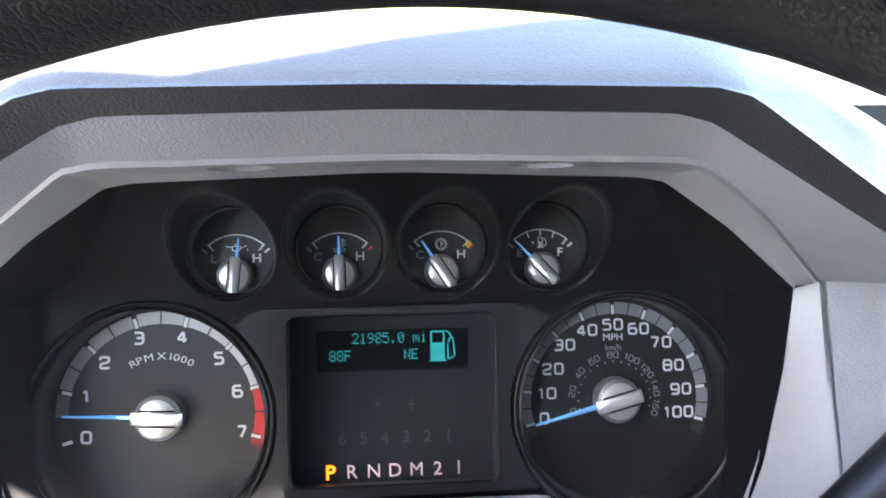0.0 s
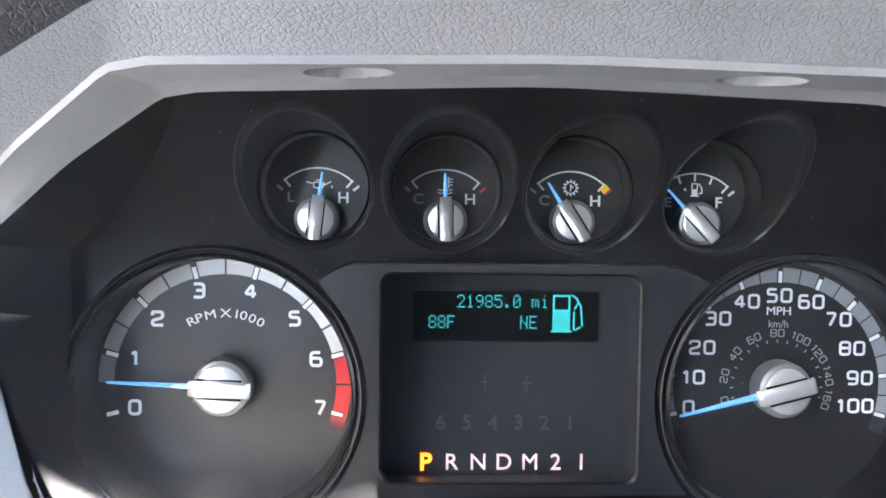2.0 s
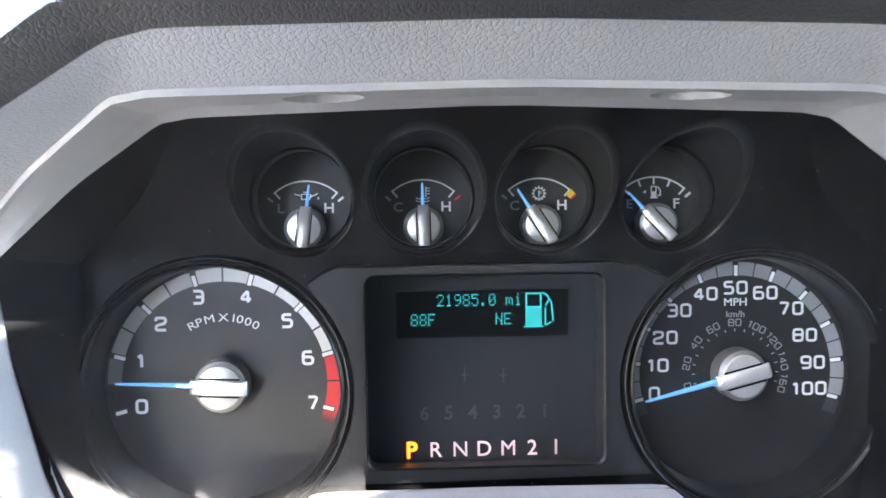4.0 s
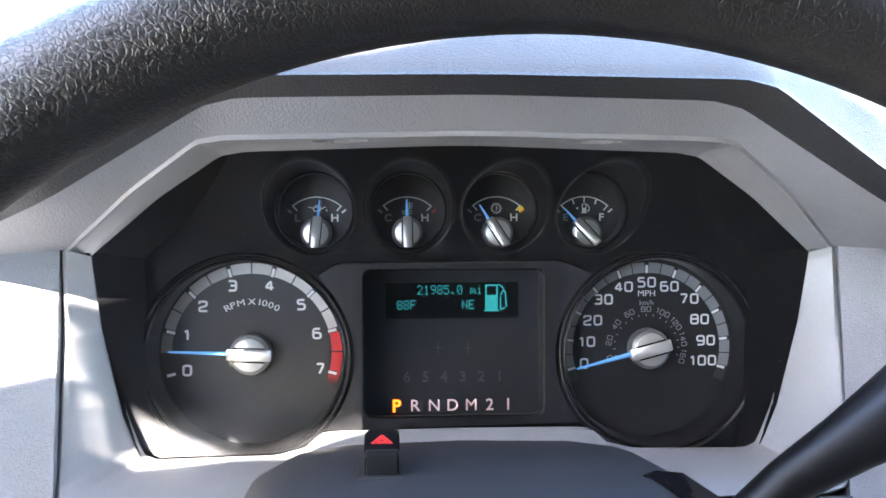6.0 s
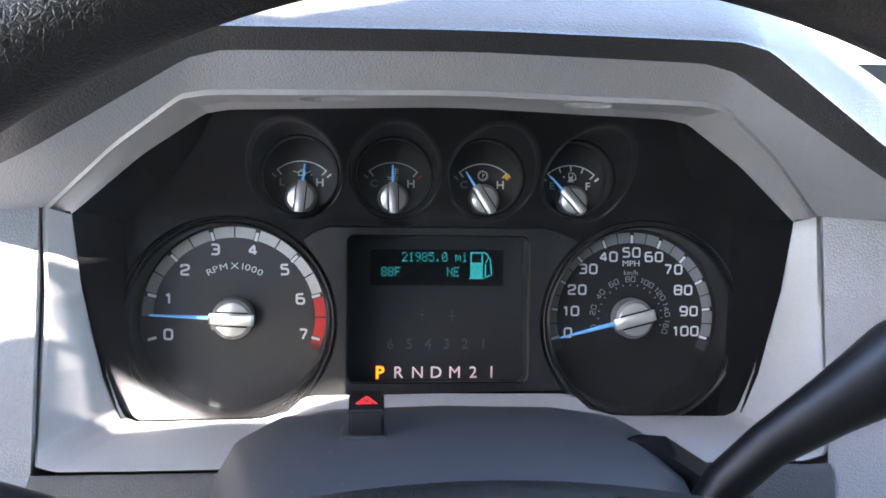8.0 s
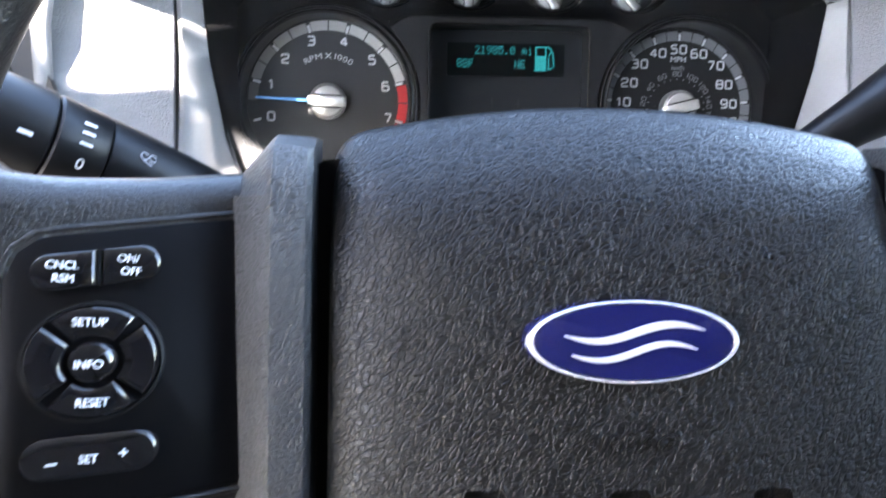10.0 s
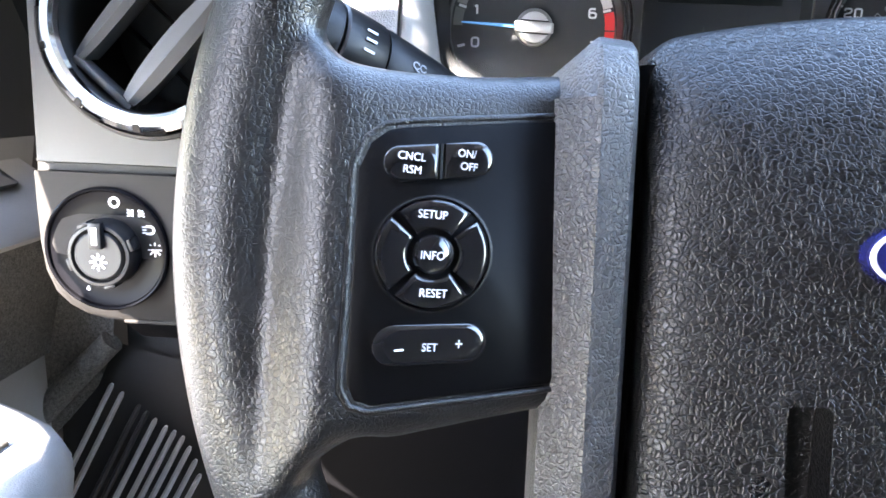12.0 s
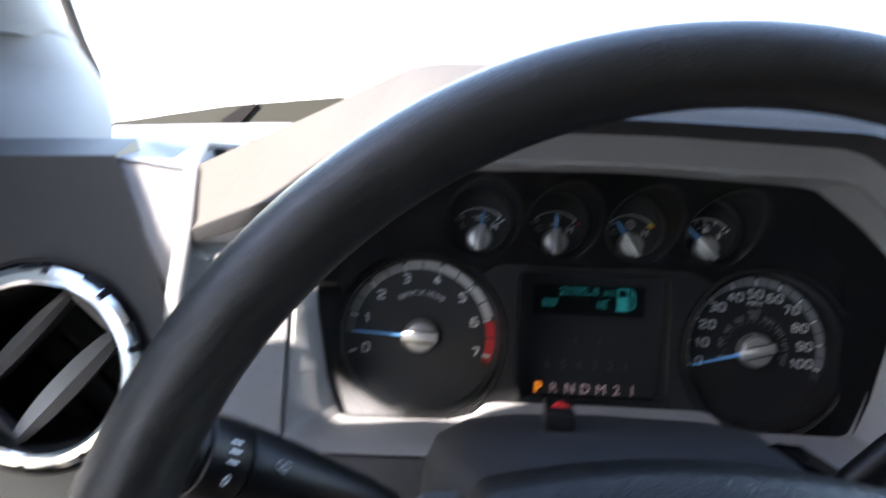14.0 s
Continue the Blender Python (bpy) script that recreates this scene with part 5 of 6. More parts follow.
PX = 0.1405
for s in (-1, 1):
    outline = [(0.1080, 0.0325), (0.1070, -0.0365), (0.1085, -0.0385), (0.1535, -0.0410), (0.1575, -0.0395), (0.1595, -0.0355), (0.1590, 0.0160), (0.1565, 0.0225), (0.1525, 0.0260), (0.1480, 0.0270)]
    rows = [[(x, y, z) for x, z in outline] for y in (0.004, -0.0004)] + [[(0.136 + (x - 0.136) * 0.975, -0.0010, -0.005 + (z + 0.005) * 0.982) for x, z in outline]]
    pad = part("control_pad", pad_map(loft(rows), s), M_KEYPAD, wheel, "matt black control pad", angle=60)
    rows = [[(0.134 + (x - 0.134) * k, y, -0.005 + (z + 0.005) * k) for x, z in outline] for k, y in ((1.035, 0.004), (1.035, -0.0001), (0.96, -0.0001))]
    ring = densify([(0.134 + (x - 0.134) * 1.045, -0.005 + (z + 0.005) * 1.042) for x, z in outline], 0.004)
    lip = tube([(x, -0.0001, z) for x, z in ring + ring[:1]], (0.0009,) * (len(ring) + 1), 8)
    part("pad_lip", pad_map(lip, s), M_WHEEL, wheel, "rounded lip round the pad", angle=60)
    part("pad_gap", pad_map(loft(rows), s), M_DIAL_PLATE, pad, "black gap round the pad", angle=60)
    if s > 0:
        continue
    mk = lambda name, bm, mat, parent, label="": part(name, pad_map(bm, s), mat, parent, label)
    H = 0.0010
    # outlines are mirrored: larger x lies further out
    tip = lambda x, sgn: 0.0190 - 0.09 * (x - 0.1400)
    half_pill = lambda edge, end: [(edge, tip(edge, 1) - 0.0045), (edge, tip(edge, 1) + 0.0045)] + [(end - math.copysign(0.0043, end - edge) * (1 - math.sin(radians(a))), tip(end, 1) + 0.0045 * math.cos(radians(a))) for a in range(0, 181, 18)]
    kc = dome(half_pill(0.1403, 0.1533), 0.0024, lift=H)
    ko = dome(half_pill(0.1391, 0.1266), 0.0024, lift=H)
    mk("key_bar", box(0.1397, -H - 0.0008, 0.0190, 0.0005, 0.0022, 0.0085), M_SOFT_BLACK, pad)
    k1 = mk("key", kc, M_GLOSS_BLACK, pad, "glossy black key")
    k2 = mk("key", ko, M_GLOSS_BLACK, pad, "glossy black key")
    ring_z = -0.0040
    part("key_ring", pad_map(lathe([(0.0147, 0.0), (0.0147, -H - 0.0006), (0.0141, -H - 0.0008), (0.0139, -H + 0.0004), (0.0060, -H + 0.0002), (0.0060, 0.0)], PX, ring_z, 56), s), M_SOFT_BLACK, pad, "round black surround")
    keys = []
    for a in (45, 135, 225, 315):
        bm = arc_key(PX, ring_z, 0.0062, 0.0136, a + 4, a + 86, 0.0022)
        bmesh.ops.translate(bm, verts=bm.verts, vec=(0, -H, 0))
        keys.append(mk("key", bm, M_GLOSS_BLACK, pad, "glossy black quarter key"))
    k3 = mk("key", lathe([(0.0050, 0.0), (0.0050, -H - 0.0018), (0.0044, -H - 0.0027), (0.0022, -H - 0.0031), (0.0001, -H - 0.0032)], PX, ring_z, 36), M_GLOSS_BLACK, pad, "round glossy black key")
    k4 = mk("key", dome(rounded(0.1262, -0.0312, 0.1540, -0.0212, 0.0048), 0.0026, lift=H), M_GLOSS_BLACK, pad, "long glossy black key")

    def caption(text, x, z, h, lift, parent, turn=-3.0):
        bm = bar(0, 0, 0.0022, 0.00042, 3, -0.0001) if text == "-" else lettering(text, 0, 0, h, 0, wide=0.88, bold=0.0, turn=turn)
        for v in bm.verts:
            v.co = Vector((-x + v.co.x, v.co.y - pad_n(x - v.co.x, z + v.co.z) - lift, z + v.co.z))
        letter_parts("caption", bm, M_PRINT, parent, "white letter")
    top = H + 0.0031
    caption("CNCL", 0.1466, 0.0197, 0.0020, top, k1)
    caption("RSM", 0.1464, 0.0165, 0.0020, top, k1)
    caption("ON/", 0.1334, 0.0213, 0.0020, top, k2)
    caption("OFF", 0.1328, 0.0181, 0.0020, top, k2)
    caption("SETUP", 0.1410, 0.0058, 0.0021, top - 0.0005, keys[0])
    caption("INFO", 0.1405, -0.0042, 0.0021, top + 0.0012, k3)
    caption("RESET", 0.1400, -0.0136, 0.0021, top - 0.0005, keys[2])
    caption("SET", 0.1402, -0.0268, 0.0020, top + 0.0003, k4)
    caption("+", 0.1332, -0.0262, 0.0030, top + 0.0003, k4)
    caption("-", 0.1474, -0.0272, 0.0040, top + 0.0003, k4)

# ---- left end of the dashboard ----
PY = -0.098
vent_panel = thing("vent_panel", "slate grey dash panel holding the round vent", "dash panel", (-0.29, PY, -0.078))
VX, VZ = -0.2865, -0.0115
out = [(-0.343, -0.0775), (-0.258, -0.0775), (-0.205, -0.0775), (-0.212, -0.02), (-0.2250, 0.0190), (-0.2400, 0.0560), (-0.2550, 0.0940), (-0.3347, 0.0900), (-0.3405, 0.0650), (-0.344, 0.0)]
bm = filled(out, [circle(VX, VZ, 0.0540, 64)], PY)
loft([[(x, PY, z) for x, z in out], [(x - 0.004 * (1 if x < -0.33 else 0), PY + 0.03, z + (0.012 if z > 0.08 else 0)) for x, z in out]], caps=False, bm=bm)
part("panel", bm, M_PANEL, vent_panel)
bm = loft([[(x, PY + 0.0010, -0.0765) for x in (-0.3450, -0.205)], [(x, PY + 0.004, -0.0785) for x in (-0.3450, -0.205)], [(x, PY + 0.004, -0.0820) for x in (-0.3450, -0.205)], [(x, PY + 0.001, -0.0835) for x in (-0.3450, -0.205)]], closed=False)
part("seam", bm, M_RUBBER, vent_panel, "dark seam")
lower = thing("switch_panel", "slate dash panel with the headlight switch, shade in its colour", "dash panel", (-0.29, PY - 0.02, -0.168))
edge = [(-0.3432, -0.0822), (-0.3425, -0.100), (-0.3415, -0.118), (-0.3405, -0.132), (-0.3385, -0.1425), (-0.3345, -0.1510), (-0.3285, -0.1570), (-0.3200, -0.1605), (-0.3080, -0.1620)]
at_y = lambda z: PY - 0.0015 + 13.0 * max(0.0, -0.120 - z) ** 2
rows = [[(x, at_y(z), z) for x, z in edge], [(-0.205, at_y(z), z) for x, z in edge]]
bm = loft(rows, closed=False)
loft([[(x, at_y(z), z) for x, z in edge], [(x - 0.002, at_y(z) + 0.002, z - 0.0015 * (z < -0.14)) for x, z in edge], [(x - 0.004, at_y(z) + 0.05, z - 0.006 * (z < -0.14)) for x, z in edge]], closed=False, bm=bm)
part("panel", bm, M_PANEL_SHADED, lower)
part("lower_bead", tube([(x, at_y(-0.162) + 0.0005, -0.1628) for x in (-0.312, -0.26, -0.205)], (0.0012,) * 3, 8), M_PANEL_SHADED, lower, "thin rounded lower edge")
bm = loft([[(x, at_y(-0.163) + 0.0015, -0.163) for x in (-0.315, -0.205)], [(x, PY + 0.05, -0.180) for x in (-0.315, -0.205)]], closed=False)
part("return_face", bm, M_KEYPAD, lower, "dark return face under the panel")
# Near-black material puts the footwell's shade into this face.
bm = loft([[(x, -0.086, -0.086), (x, -0.050, -0.130), (x, -0.020, -0.180), (x, 0.0, -0.36)] for x in (-0.264, -0.205, -0.10, 0.0, 0.10, 0.22)], closed=False)
solid("lower_dash", bm, M_KEYPAD, "lower dash face above the footwell, shade in its colour", "dash panel", "structure")

vent = thing("air_vent", "round chrome-ringed air vent with silver vanes", "air vent", (VX, PY, VZ - 0.05))
part("housing", lathe([(0.0545, PY + 0.002), (0.0535, PY - 0.0015), (0.0520, PY - 0.0020), (0.0510, PY + 0.004), (0.0500, PY + 0.0045)], VX, VZ, 72), M_SOFT_BLACK, vent, "black outer collar")
part("throat", lathe([(0.0415, PY - 0.002), (0.0400, PY + 0.03), (0.0380, PY + 0.055), (0.0001, PY + 0.056)], VX, VZ, 56), M_RUBBER, vent, "black throat")
bm = bmesh.new()
profile = [(0.0408, PY - 0.004), (0.0415, PY - 0.0075), (0.0432, PY - 0.0090), (0.0470, PY - 0.0088), (0.0500, PY - 0.0060), (0.0508, PY - 0.001), (0.0500, PY + 0.004)]
lathe(profile, VX, VZ, 96, bm)
part("chrome_ring", bm, M_CHROME, vent, "polished chrome ring")
for k in range(10):
    a = 14 + 36 * k
    bm = loft([[(VX + r * math.cos(radians(a + da)), y, VZ + r * math.sin(radians(a + da))) for r, y in ((0.0462, PY - 0.0093), (0.0500, PY - 0.0072), (0.0514, PY - 0.001), (0.0490, PY - 0.002))] for da in (-2.0, 2.0)])
    part("notch", bm, M_SOFT_BLACK, vent, "black notch in the ring")
    step = loft([[(VX + r * math.cos(radians(a + da)), y, VZ + r * math.sin(radians(a + da))) for r, y in ((0.0494, PY - 0.0076), (0.0512, PY - 0.0058), (0.0516, PY - 0.001), (0.0494, PY - 0.002))] for da in (3, 7, 11, 15)])
    part("ring_step", step, M_SOFT_BLACK, vent, "dark step in the ring's edge")
VROT = pose(VX, 0, VZ, 0, -49, 0)
for off in (-0.0155, 0.0155):
    rows = []
    for i in range(15):
        u = -0.0345 + 0.069 * i / 14
        w = (0.0072 if off < 0 else 0.0046) * math.sqrt(max(0.02, 1 - (u / 0.040) ** 2)) + 0.0008
        rows.append([(u, PY + 0.0025, off - w * 0.7), (u, PY + 0.0008, off), (u, PY + 0.0035, off + w), (u, PY + 0.018, off + w * 0.8), (u, PY + 0.020, off - w * 0.4)])
    bm = loft(rows)
    bmesh.ops.transform(bm, matrix=VROT, verts=bm.verts)
    part("vane", bm, M_SILVER, vent, "silver vane")
for u in (-0.0365, 0.0365):
    bm = box(u, PY + 0.007, 0, 0.004, 0.010, 0.036, 0.0012)
    bmesh.ops.transform(bm, matrix=VROT, verts=bm.verts)
    part("vane_bar", bm, M_SILVER, vent, "silver end bar")
for off in (-0.018, 0.0, 0.018):
    bm = box(off, PY + 0.044, 0, 0.0008, 0.010, 0.066)
    bmesh.ops.transform(bm, matrix=VROT, verts=bm.verts)
    part("inner_fin", bm, M_KEYPAD, vent, "black inner fin")

LX, LZ = -0.3092, -0.1195
LS_AT = CAB @ Matrix.Translation((LX, PY - 0.0022, LZ)) @ pose(0, 0, 0, 2.0)
switch = thing("headlight_switch", "round black rotary headlight switch with white symbols", "switch", (0, 0, 0), at=LS_AT)
part("plate", lathe([(0.0312, 0.003), (0.0310, -0.0006), (0.0303, -0.0012), (0.0294, -0.0008), (0.0288, 0.0004), (0.0262, 0.0012), (0.0215, 0.0013), (0.0170, 0.0013), (0.0001, 0.0013)], 0, 0, 72), M_DIAL_PLATE, switch, "glossy black dished plate")
KX, KZ = 0.0006, -0.0008
collar = [(0.0166, 0.0030), (0.0164, -0.0040), (0.0158, -0.0085), (0.0150, -0.0100), (0.0136, -0.0102), (0.0130, -0.0092), (0.0128, -0.0080)]
knob = part("knob", lathe(collar, KX, KZ, 48), M_KNOB, switch, "grey rotary knob")
part("knob_face", lathe([(0.0128, -0.0080), (0.0122, -0.0096), (0.0112, -0.0104), (0.0001, -0.0104)], KX, KZ, 48), M_KNOB, knob, "flat grey knob face")
for a in (118, 200, 285, 20):
    c, sn = math.cos(radians(a)), math.sin(radians(a))
    lug = box(0, -0.0048, 0, 0.0022, 0.0090, 0.0060, 0.0007)
    bmesh.ops.transform(lug, matrix=Matrix.Translation((KX + 0.0160 * c, 0, KZ + 0.0160 * sn)) @ pose(0, 0, 0, 0, -a, 0), verts=lug.verts)
    part("lug", lug, M_KNOB, knob)
part("grip", box(KX, -0.0112, KZ + 0.0102, 0.0066, 0.0044, 0.0130, 0.0009), M_KNOB, knob)
part("pointer", bar(KX, KZ + 0.0102, 0.0085, 0.0026, 90, -0.0136), M_PRINT, knob, "white pointer line")
part("sun_disc", band(KX, KZ - 0.0030, 0.0012, 0.0021, 0, 359, -0.0107, n=16), M_PRINT, knob, "white sun symbol", smooth=False)
for k in range(8):
    part("sun_ray", bar(KX + 0.0034 * math.cos(k * math.pi / 4), KZ - 0.0030 + 0.0034 * math.sin(k * math.pi / 4), 0.0017, 0.0010, k * 45, -0.0107), M_PRINT, knob, "white ray", smooth=False)
for k, a in enumerate((79, 51, 26, 2)):
    x, z = 0.0240 * math.cos(radians(a)), 0.0240 * math.sin(radians(a))
    marks = []
    if k == 0:
        marks.append(band(x, z, 0.0017, 0.0028, 0, 359, 0.0008, n=18))
    elif k == 3:
        marks.append(band(x, z, 0.0002, 0.0019, 0, 359, 0.0008, n=10))
        marks += [bar(x + 0.0028 * math.cos(j * math.pi / 4), z + 0.0028 * math.sin(j * math.pi / 4), 0.0016, 0.0008, j * 45, 0.0008) for j in range(8)]
    elif k == 2:
        marks.append(band(x + 0.0004, z, 0.0012, 0.0024, -90, 90, 0.0008, n=10))
        marks += [bar(x - 0.0006, z + j * 0.0018, 0.0024, 0.0010, 0, 0.0008) for j in (-1, 1)]
        marks += [bar(x - 0.0026, z + j * 0.0014, 0.0020, 0.0007, 0, 0.0008) for j in (-1, 0, 1)]
    else:
        marks += [band(x + d * 0.0012, z, 0.0004, 0.0018, 90 - 90 * d - 90, 90 - 90 * d + 90, 0.0008, n=8) for d in (-1, 1)]
        marks += [bar(x + d * 0.0036, z + j * 0.0013, 0.0014, 0.0006, j * d * 18, 0.0008) for d in (-1, 1) for j in (-1, 0, 1)]
    for bm in marks:
        part("symbol", bm, M_PRINT, switch, "white lamp symbol", smooth=False)
part("lamp_dot", lathe([(0.0001, 0.0006), (0.0010, 0.0006), (0.0012, 0.0014)], -0.0105, -0.0205, 16), M_PRINT, switch, "small pale dot")
rock = thing("dimmer_switch", "black dimmer switch beside the headlight switch", "switch", (-0.252, PY - 0.012, -0.14))
part("body", box(-0.252, PY - 0.0030, -0.118, 0.018, 0.012, 0.034, 0.002), M_GLOSS_BLACK, rock)

solid("panel_backing", box(-0.270, PY + 0.064, -0.03, 0.130, 0.02, 0.27), M_RUBBER, "black backing behind the vent panel", "dash panel", "structure")

# dash top beyond the panel, in the open light
bm = loft([[(-0.2235, -0.080, 0.0900), (-0.2550, PY + 0.001, 0.0935), (-0.3347, PY + 0.003, 0.0905), (-0.385, PY + 0.01, 0.0885)], [(-0.2235, -0.060, 0.1020), (-0.262, -0.040, 0.108), (-0.345, -0.030, 0.100), (-0.40, -0.03, 0.10)],
           [(-0.232, 0.080, 0.122), (-0.268, 0.090, 0.122), (-0.352, 0.100, 0.118), (-0.42, 0.10, 0.115)], [(-0.232, 0.340, 0.172), (-0.268, 0.340, 0.171), (-0.40, 0.340, 0.162), (-0.50, 0.34, 0.155)]], closed=False)
solid("dash_shelf", bm, M_HOOD, "grey grained dash top beside the hood", "dashboard", "structure")
bm = loft([[(-0.2590, PY + 0.001, 0.0925), (-0.2440, PY + 0.001, 0.0550), (-0.2290, PY + 0.001, 0.0180), (-0.2220, PY + 0.001, -0.02)], [(-0.2240, -0.078, 0.0900), (-0.2235, -0.084, 0.0580), (-0.2245, -0.088, 0.0190), (-0.2225, -0.090, -0.02)]], closed=False)
solid("dash_infill", bm, M_HOOD, "grey dash surface between vent panel and hood", "dashboard", "structure")

# right of the cluster: centre stack, shelf
bm = box(0.40, -0.040, -0.13, 0.36, 0.09, 0.40, 0.006)
solid("centre_stack", bm, M_BEIGE, "stone coloured centre stack of the dashboard", "dash panel", "structure")
bm = loft([[(0.218, -0.10, 0.065), (1.10, -0.10, 0.065)], [(0.224, -0.03, 0.090), (1.10, -0.03, 0.09)], [(0.230, 0.08, 0.112), (1.12, 0.08, 0.112)], [(0.230, 0.34, 0.165), (1.14, 0.34, 0.165)]], closed=False)
solid("dash_shelf", bm, M_HOOD, "grey grained dash top of the passenger side", "dashboard", "structure")
solid("dash_face", loft([[(0.22, -0.098, 0.064), (1.10, -0.098, 0.064)], [(0.22, -0.09, -0.40), (1.10, -0.09, -0.40)]], closed=False), M_BEIGE, "stone dash face of the passenger side", "dashboard", "structure")

# ---- cab shell ----
post = thing("windscreen_pillar", "pale padded windscreen pillar trim", "pillar", (-0.36, 0.05, 0.12))
rows = []
for z, right, y, w, d in ((0.108, -0.318, 0.040, 0.160, 0.060), (0.126, -0.318, 0.042, 0.158, 0.058), (0.138, -0.319, 0.045, 0.152, 0.052), (0.155, -0.324, 0.045, 0.145, 0.045), (0.180, -0.340, 0.035, 0.125, 0.040), (0.210, -0.354, 0.020, 0.115, 0.038), (0.300, -0.384, -0.060, 0.105, 0.038), (0.500, -0.42, -0.24, 0.10, 0.038), (0.700, -0.45, -0.40, 0.10, 0.038)):
    c = right - w / 2
    rows.append([(c + w / 2 * math.copysign(abs(math.cos(a)) ** 0.7, math.cos(a)), y + d * math.copysign(abs(math.sin(a)) ** 0.7, math.sin(a)), z) for a in (2 * math.pi * k / 28 for k in range(28))])
part("trim", loft(rows), M_PILLAR, post)
rows = []
for z, right, y, w, d in ((0.172, -0.352, 0.032, 0.090, 0.032), (0.1725, -0.343, 0.032, 0.115, 0.043), (0.180, -0.3385, 0.034, 0.126, 0.0435), (0.210, -0.3525, 0.018, 0.118, 0.0415), (0.300, -0.3825, -0.061, 0.108, 0.0415), (0.500, -0.4185, -0.241, 0.103, 0.0415), (0.690, -0.4485, -0.395, 0.103, 0.0415)):
    c = right - w / 2
    rows.append([(c + w / 2 * math.copysign(abs(math.cos(a)) ** 0.7, math.cos(a)), y + d * math.copysign(abs(math.sin(a)) ** 0.7, math.sin(a)), z) for a in (2 * math.pi * k / 28 for k in range(28))])
part("upper_trim", loft(rows), M_PILLAR, post, "padded pale upper trim")
seal = [(-0.362, 0.150, 0.165), (-0.368, 0.148, 0.180), (-0.377, 0.140, 0.200), (-0.384, 0.130, 0.225), (-0.390, 0.105, 0.260), (-0.41, 0.0, 0.37), (-0.44, -0.2, 0.56)]
part("seal", tube(seal, (0.0025, 0.004, 0.005, 0.005, 0.005, 0.005, 0.005), 10), M_RUBBER, post, "black glass seal")
door = thing("driver_door", "open-windowed driver door with grey trim and pull", "door", (-0.42, -0.4, -0.45))
outline = [(0.02, -0.185), (-0.21, -0.195), (-0.23, -0.31), (-0.95, -0.41), (-1.00, -0.65), (0.02, -0.65)]
bm = loft([[(-0.392, y, z) for y, z in outline], [(-0.44, y, z) for y, z in outline]])
part("trim_panel", bm, M_BEIGE, door)
face = [(-0.150, 0.20), (-0.150, -0.0715), (0.03, -0.0715), (0.03, -0.050), (-0.02, -0.016), (-0.115, 0.116), (-0.140, 0.20)]
part("upper_trim", loft([[(-0.399, y, z) for y, z in face], [(-0.388 - 0.03 * max(0.0, z), y, z) for y, z in face]]), M_DOOR, door, "olive grey upper door trim")
part("gap_backing", loft([[(x, -0.135, 0.26), (x, -0.125, -0.070), (x, 0.05, -0.0715), (x, 0.05, 0.12)] for x in (-0.405, -0.402)]), M_RUBBER, door, "black gap beside the trim")
bm = loft([[(-0.440, y, -0.082), (-0.376, y, -0.1225), (-0.374, y, -0.126), (-0.378, y, -0.131), (-0.440, y, -0.100)] for y in (-0.130, 0.03)])
part("middle_trim", bm, M_BEIGE, door, "pale middle door trim")
rows = [[(x, y, z) for x, z in ((-0.3765, -0.128), (-0.378, -0.150), (-0.383, -0.175), (-0.389, -0.205))] for y in (-0.100, -0.07, -0.03, 0.03)]
bm = loft(rows, closed=False)
bmesh.ops.subdivide_edges(bm, edges=bm.edges[:], cuts=3, use_grid_fill=True)
part("carpet_facing", bm, M_CARPET, door, "speckled dark carpet facing")
bm = loft([[(-0.436, y, -0.0845), (-0.405 + o, y, -0.1035), (-0.404 + o, y, -0.1010), (-0.406 + o, y, -0.0998), (-0.436, y, -0.0812)] for y, o in ((-0.12, 0.003), (-0.012, -0.001), (-0.006, -0.003))])
part("door_pull", bm, M_PANEL, door, "grey recessed door pull")
rest = [(-0.430, -0.066), (-0.400, -0.076), (-0.380, -0.087), (-0.345, -0.106), (-0.326, -0.119), (-0.314, -0.132), (-0.305, -0.158), (-0.297, -0.190), (-0.288, -0.260), (-0.288, -0.520), (-0.430, -0.520)]
rows = []
for inset, z in ((0.012, -0.345), (0.004, -0.270), (0.0, -0.222), (0.0008, -0.212), (0.004, -0.204), (0.010, -0.2005), (0.020, -0.1995)):
    rows.append([(x - inset * (0.9 if x > -0.42 else 0), y - inset * (0.8 if y > -0.5 else 0), z) for x, y in rest])
bm = loft(rows)
arm = part("armrest", bm, M_BEIGE, door, "pale padded armrest", angle=60)
part("switch_plate", box(-0.352, -0.178, -0.1990, 0.040, 0.050, 0.003, 0.001), M_DOOR, arm, "grey switch plate")

kick = thing("kick_panel", "speckled grey footwell side panel with ribs", "trim panel", (-0.33, 0.0, -0.36))
bm = loft([[(-0.392, -0.015, -0.120), (-0.375, -0.012, -0.120), (-0.345, -0.008, -0.130)], [(-0.392, -0.015, -0.20), (-0.375, -0.012, -0.20), (-0.352, -0.008, -0.205)], [(-0.391, -0.012, -0.262), (-0.380, -0.010, -0.250), (-0.362, -0.008, -0.228)]], closed=False)
bmesh.ops.subdivide_edges(bm, edges=bm.edges[:], cuts=5, use_grid_fill=True)
part("cover", bm, M_CARPET, kick)
part("rib", tube([(-0.350, -0.012, -0.196), (-0.375, -0.012, -0.222), (-0.400, -0.012, -0.250)], (0.0075, 0.0080, 0.0080), 14), M_CARPET, kick, "broad carpeted rib")
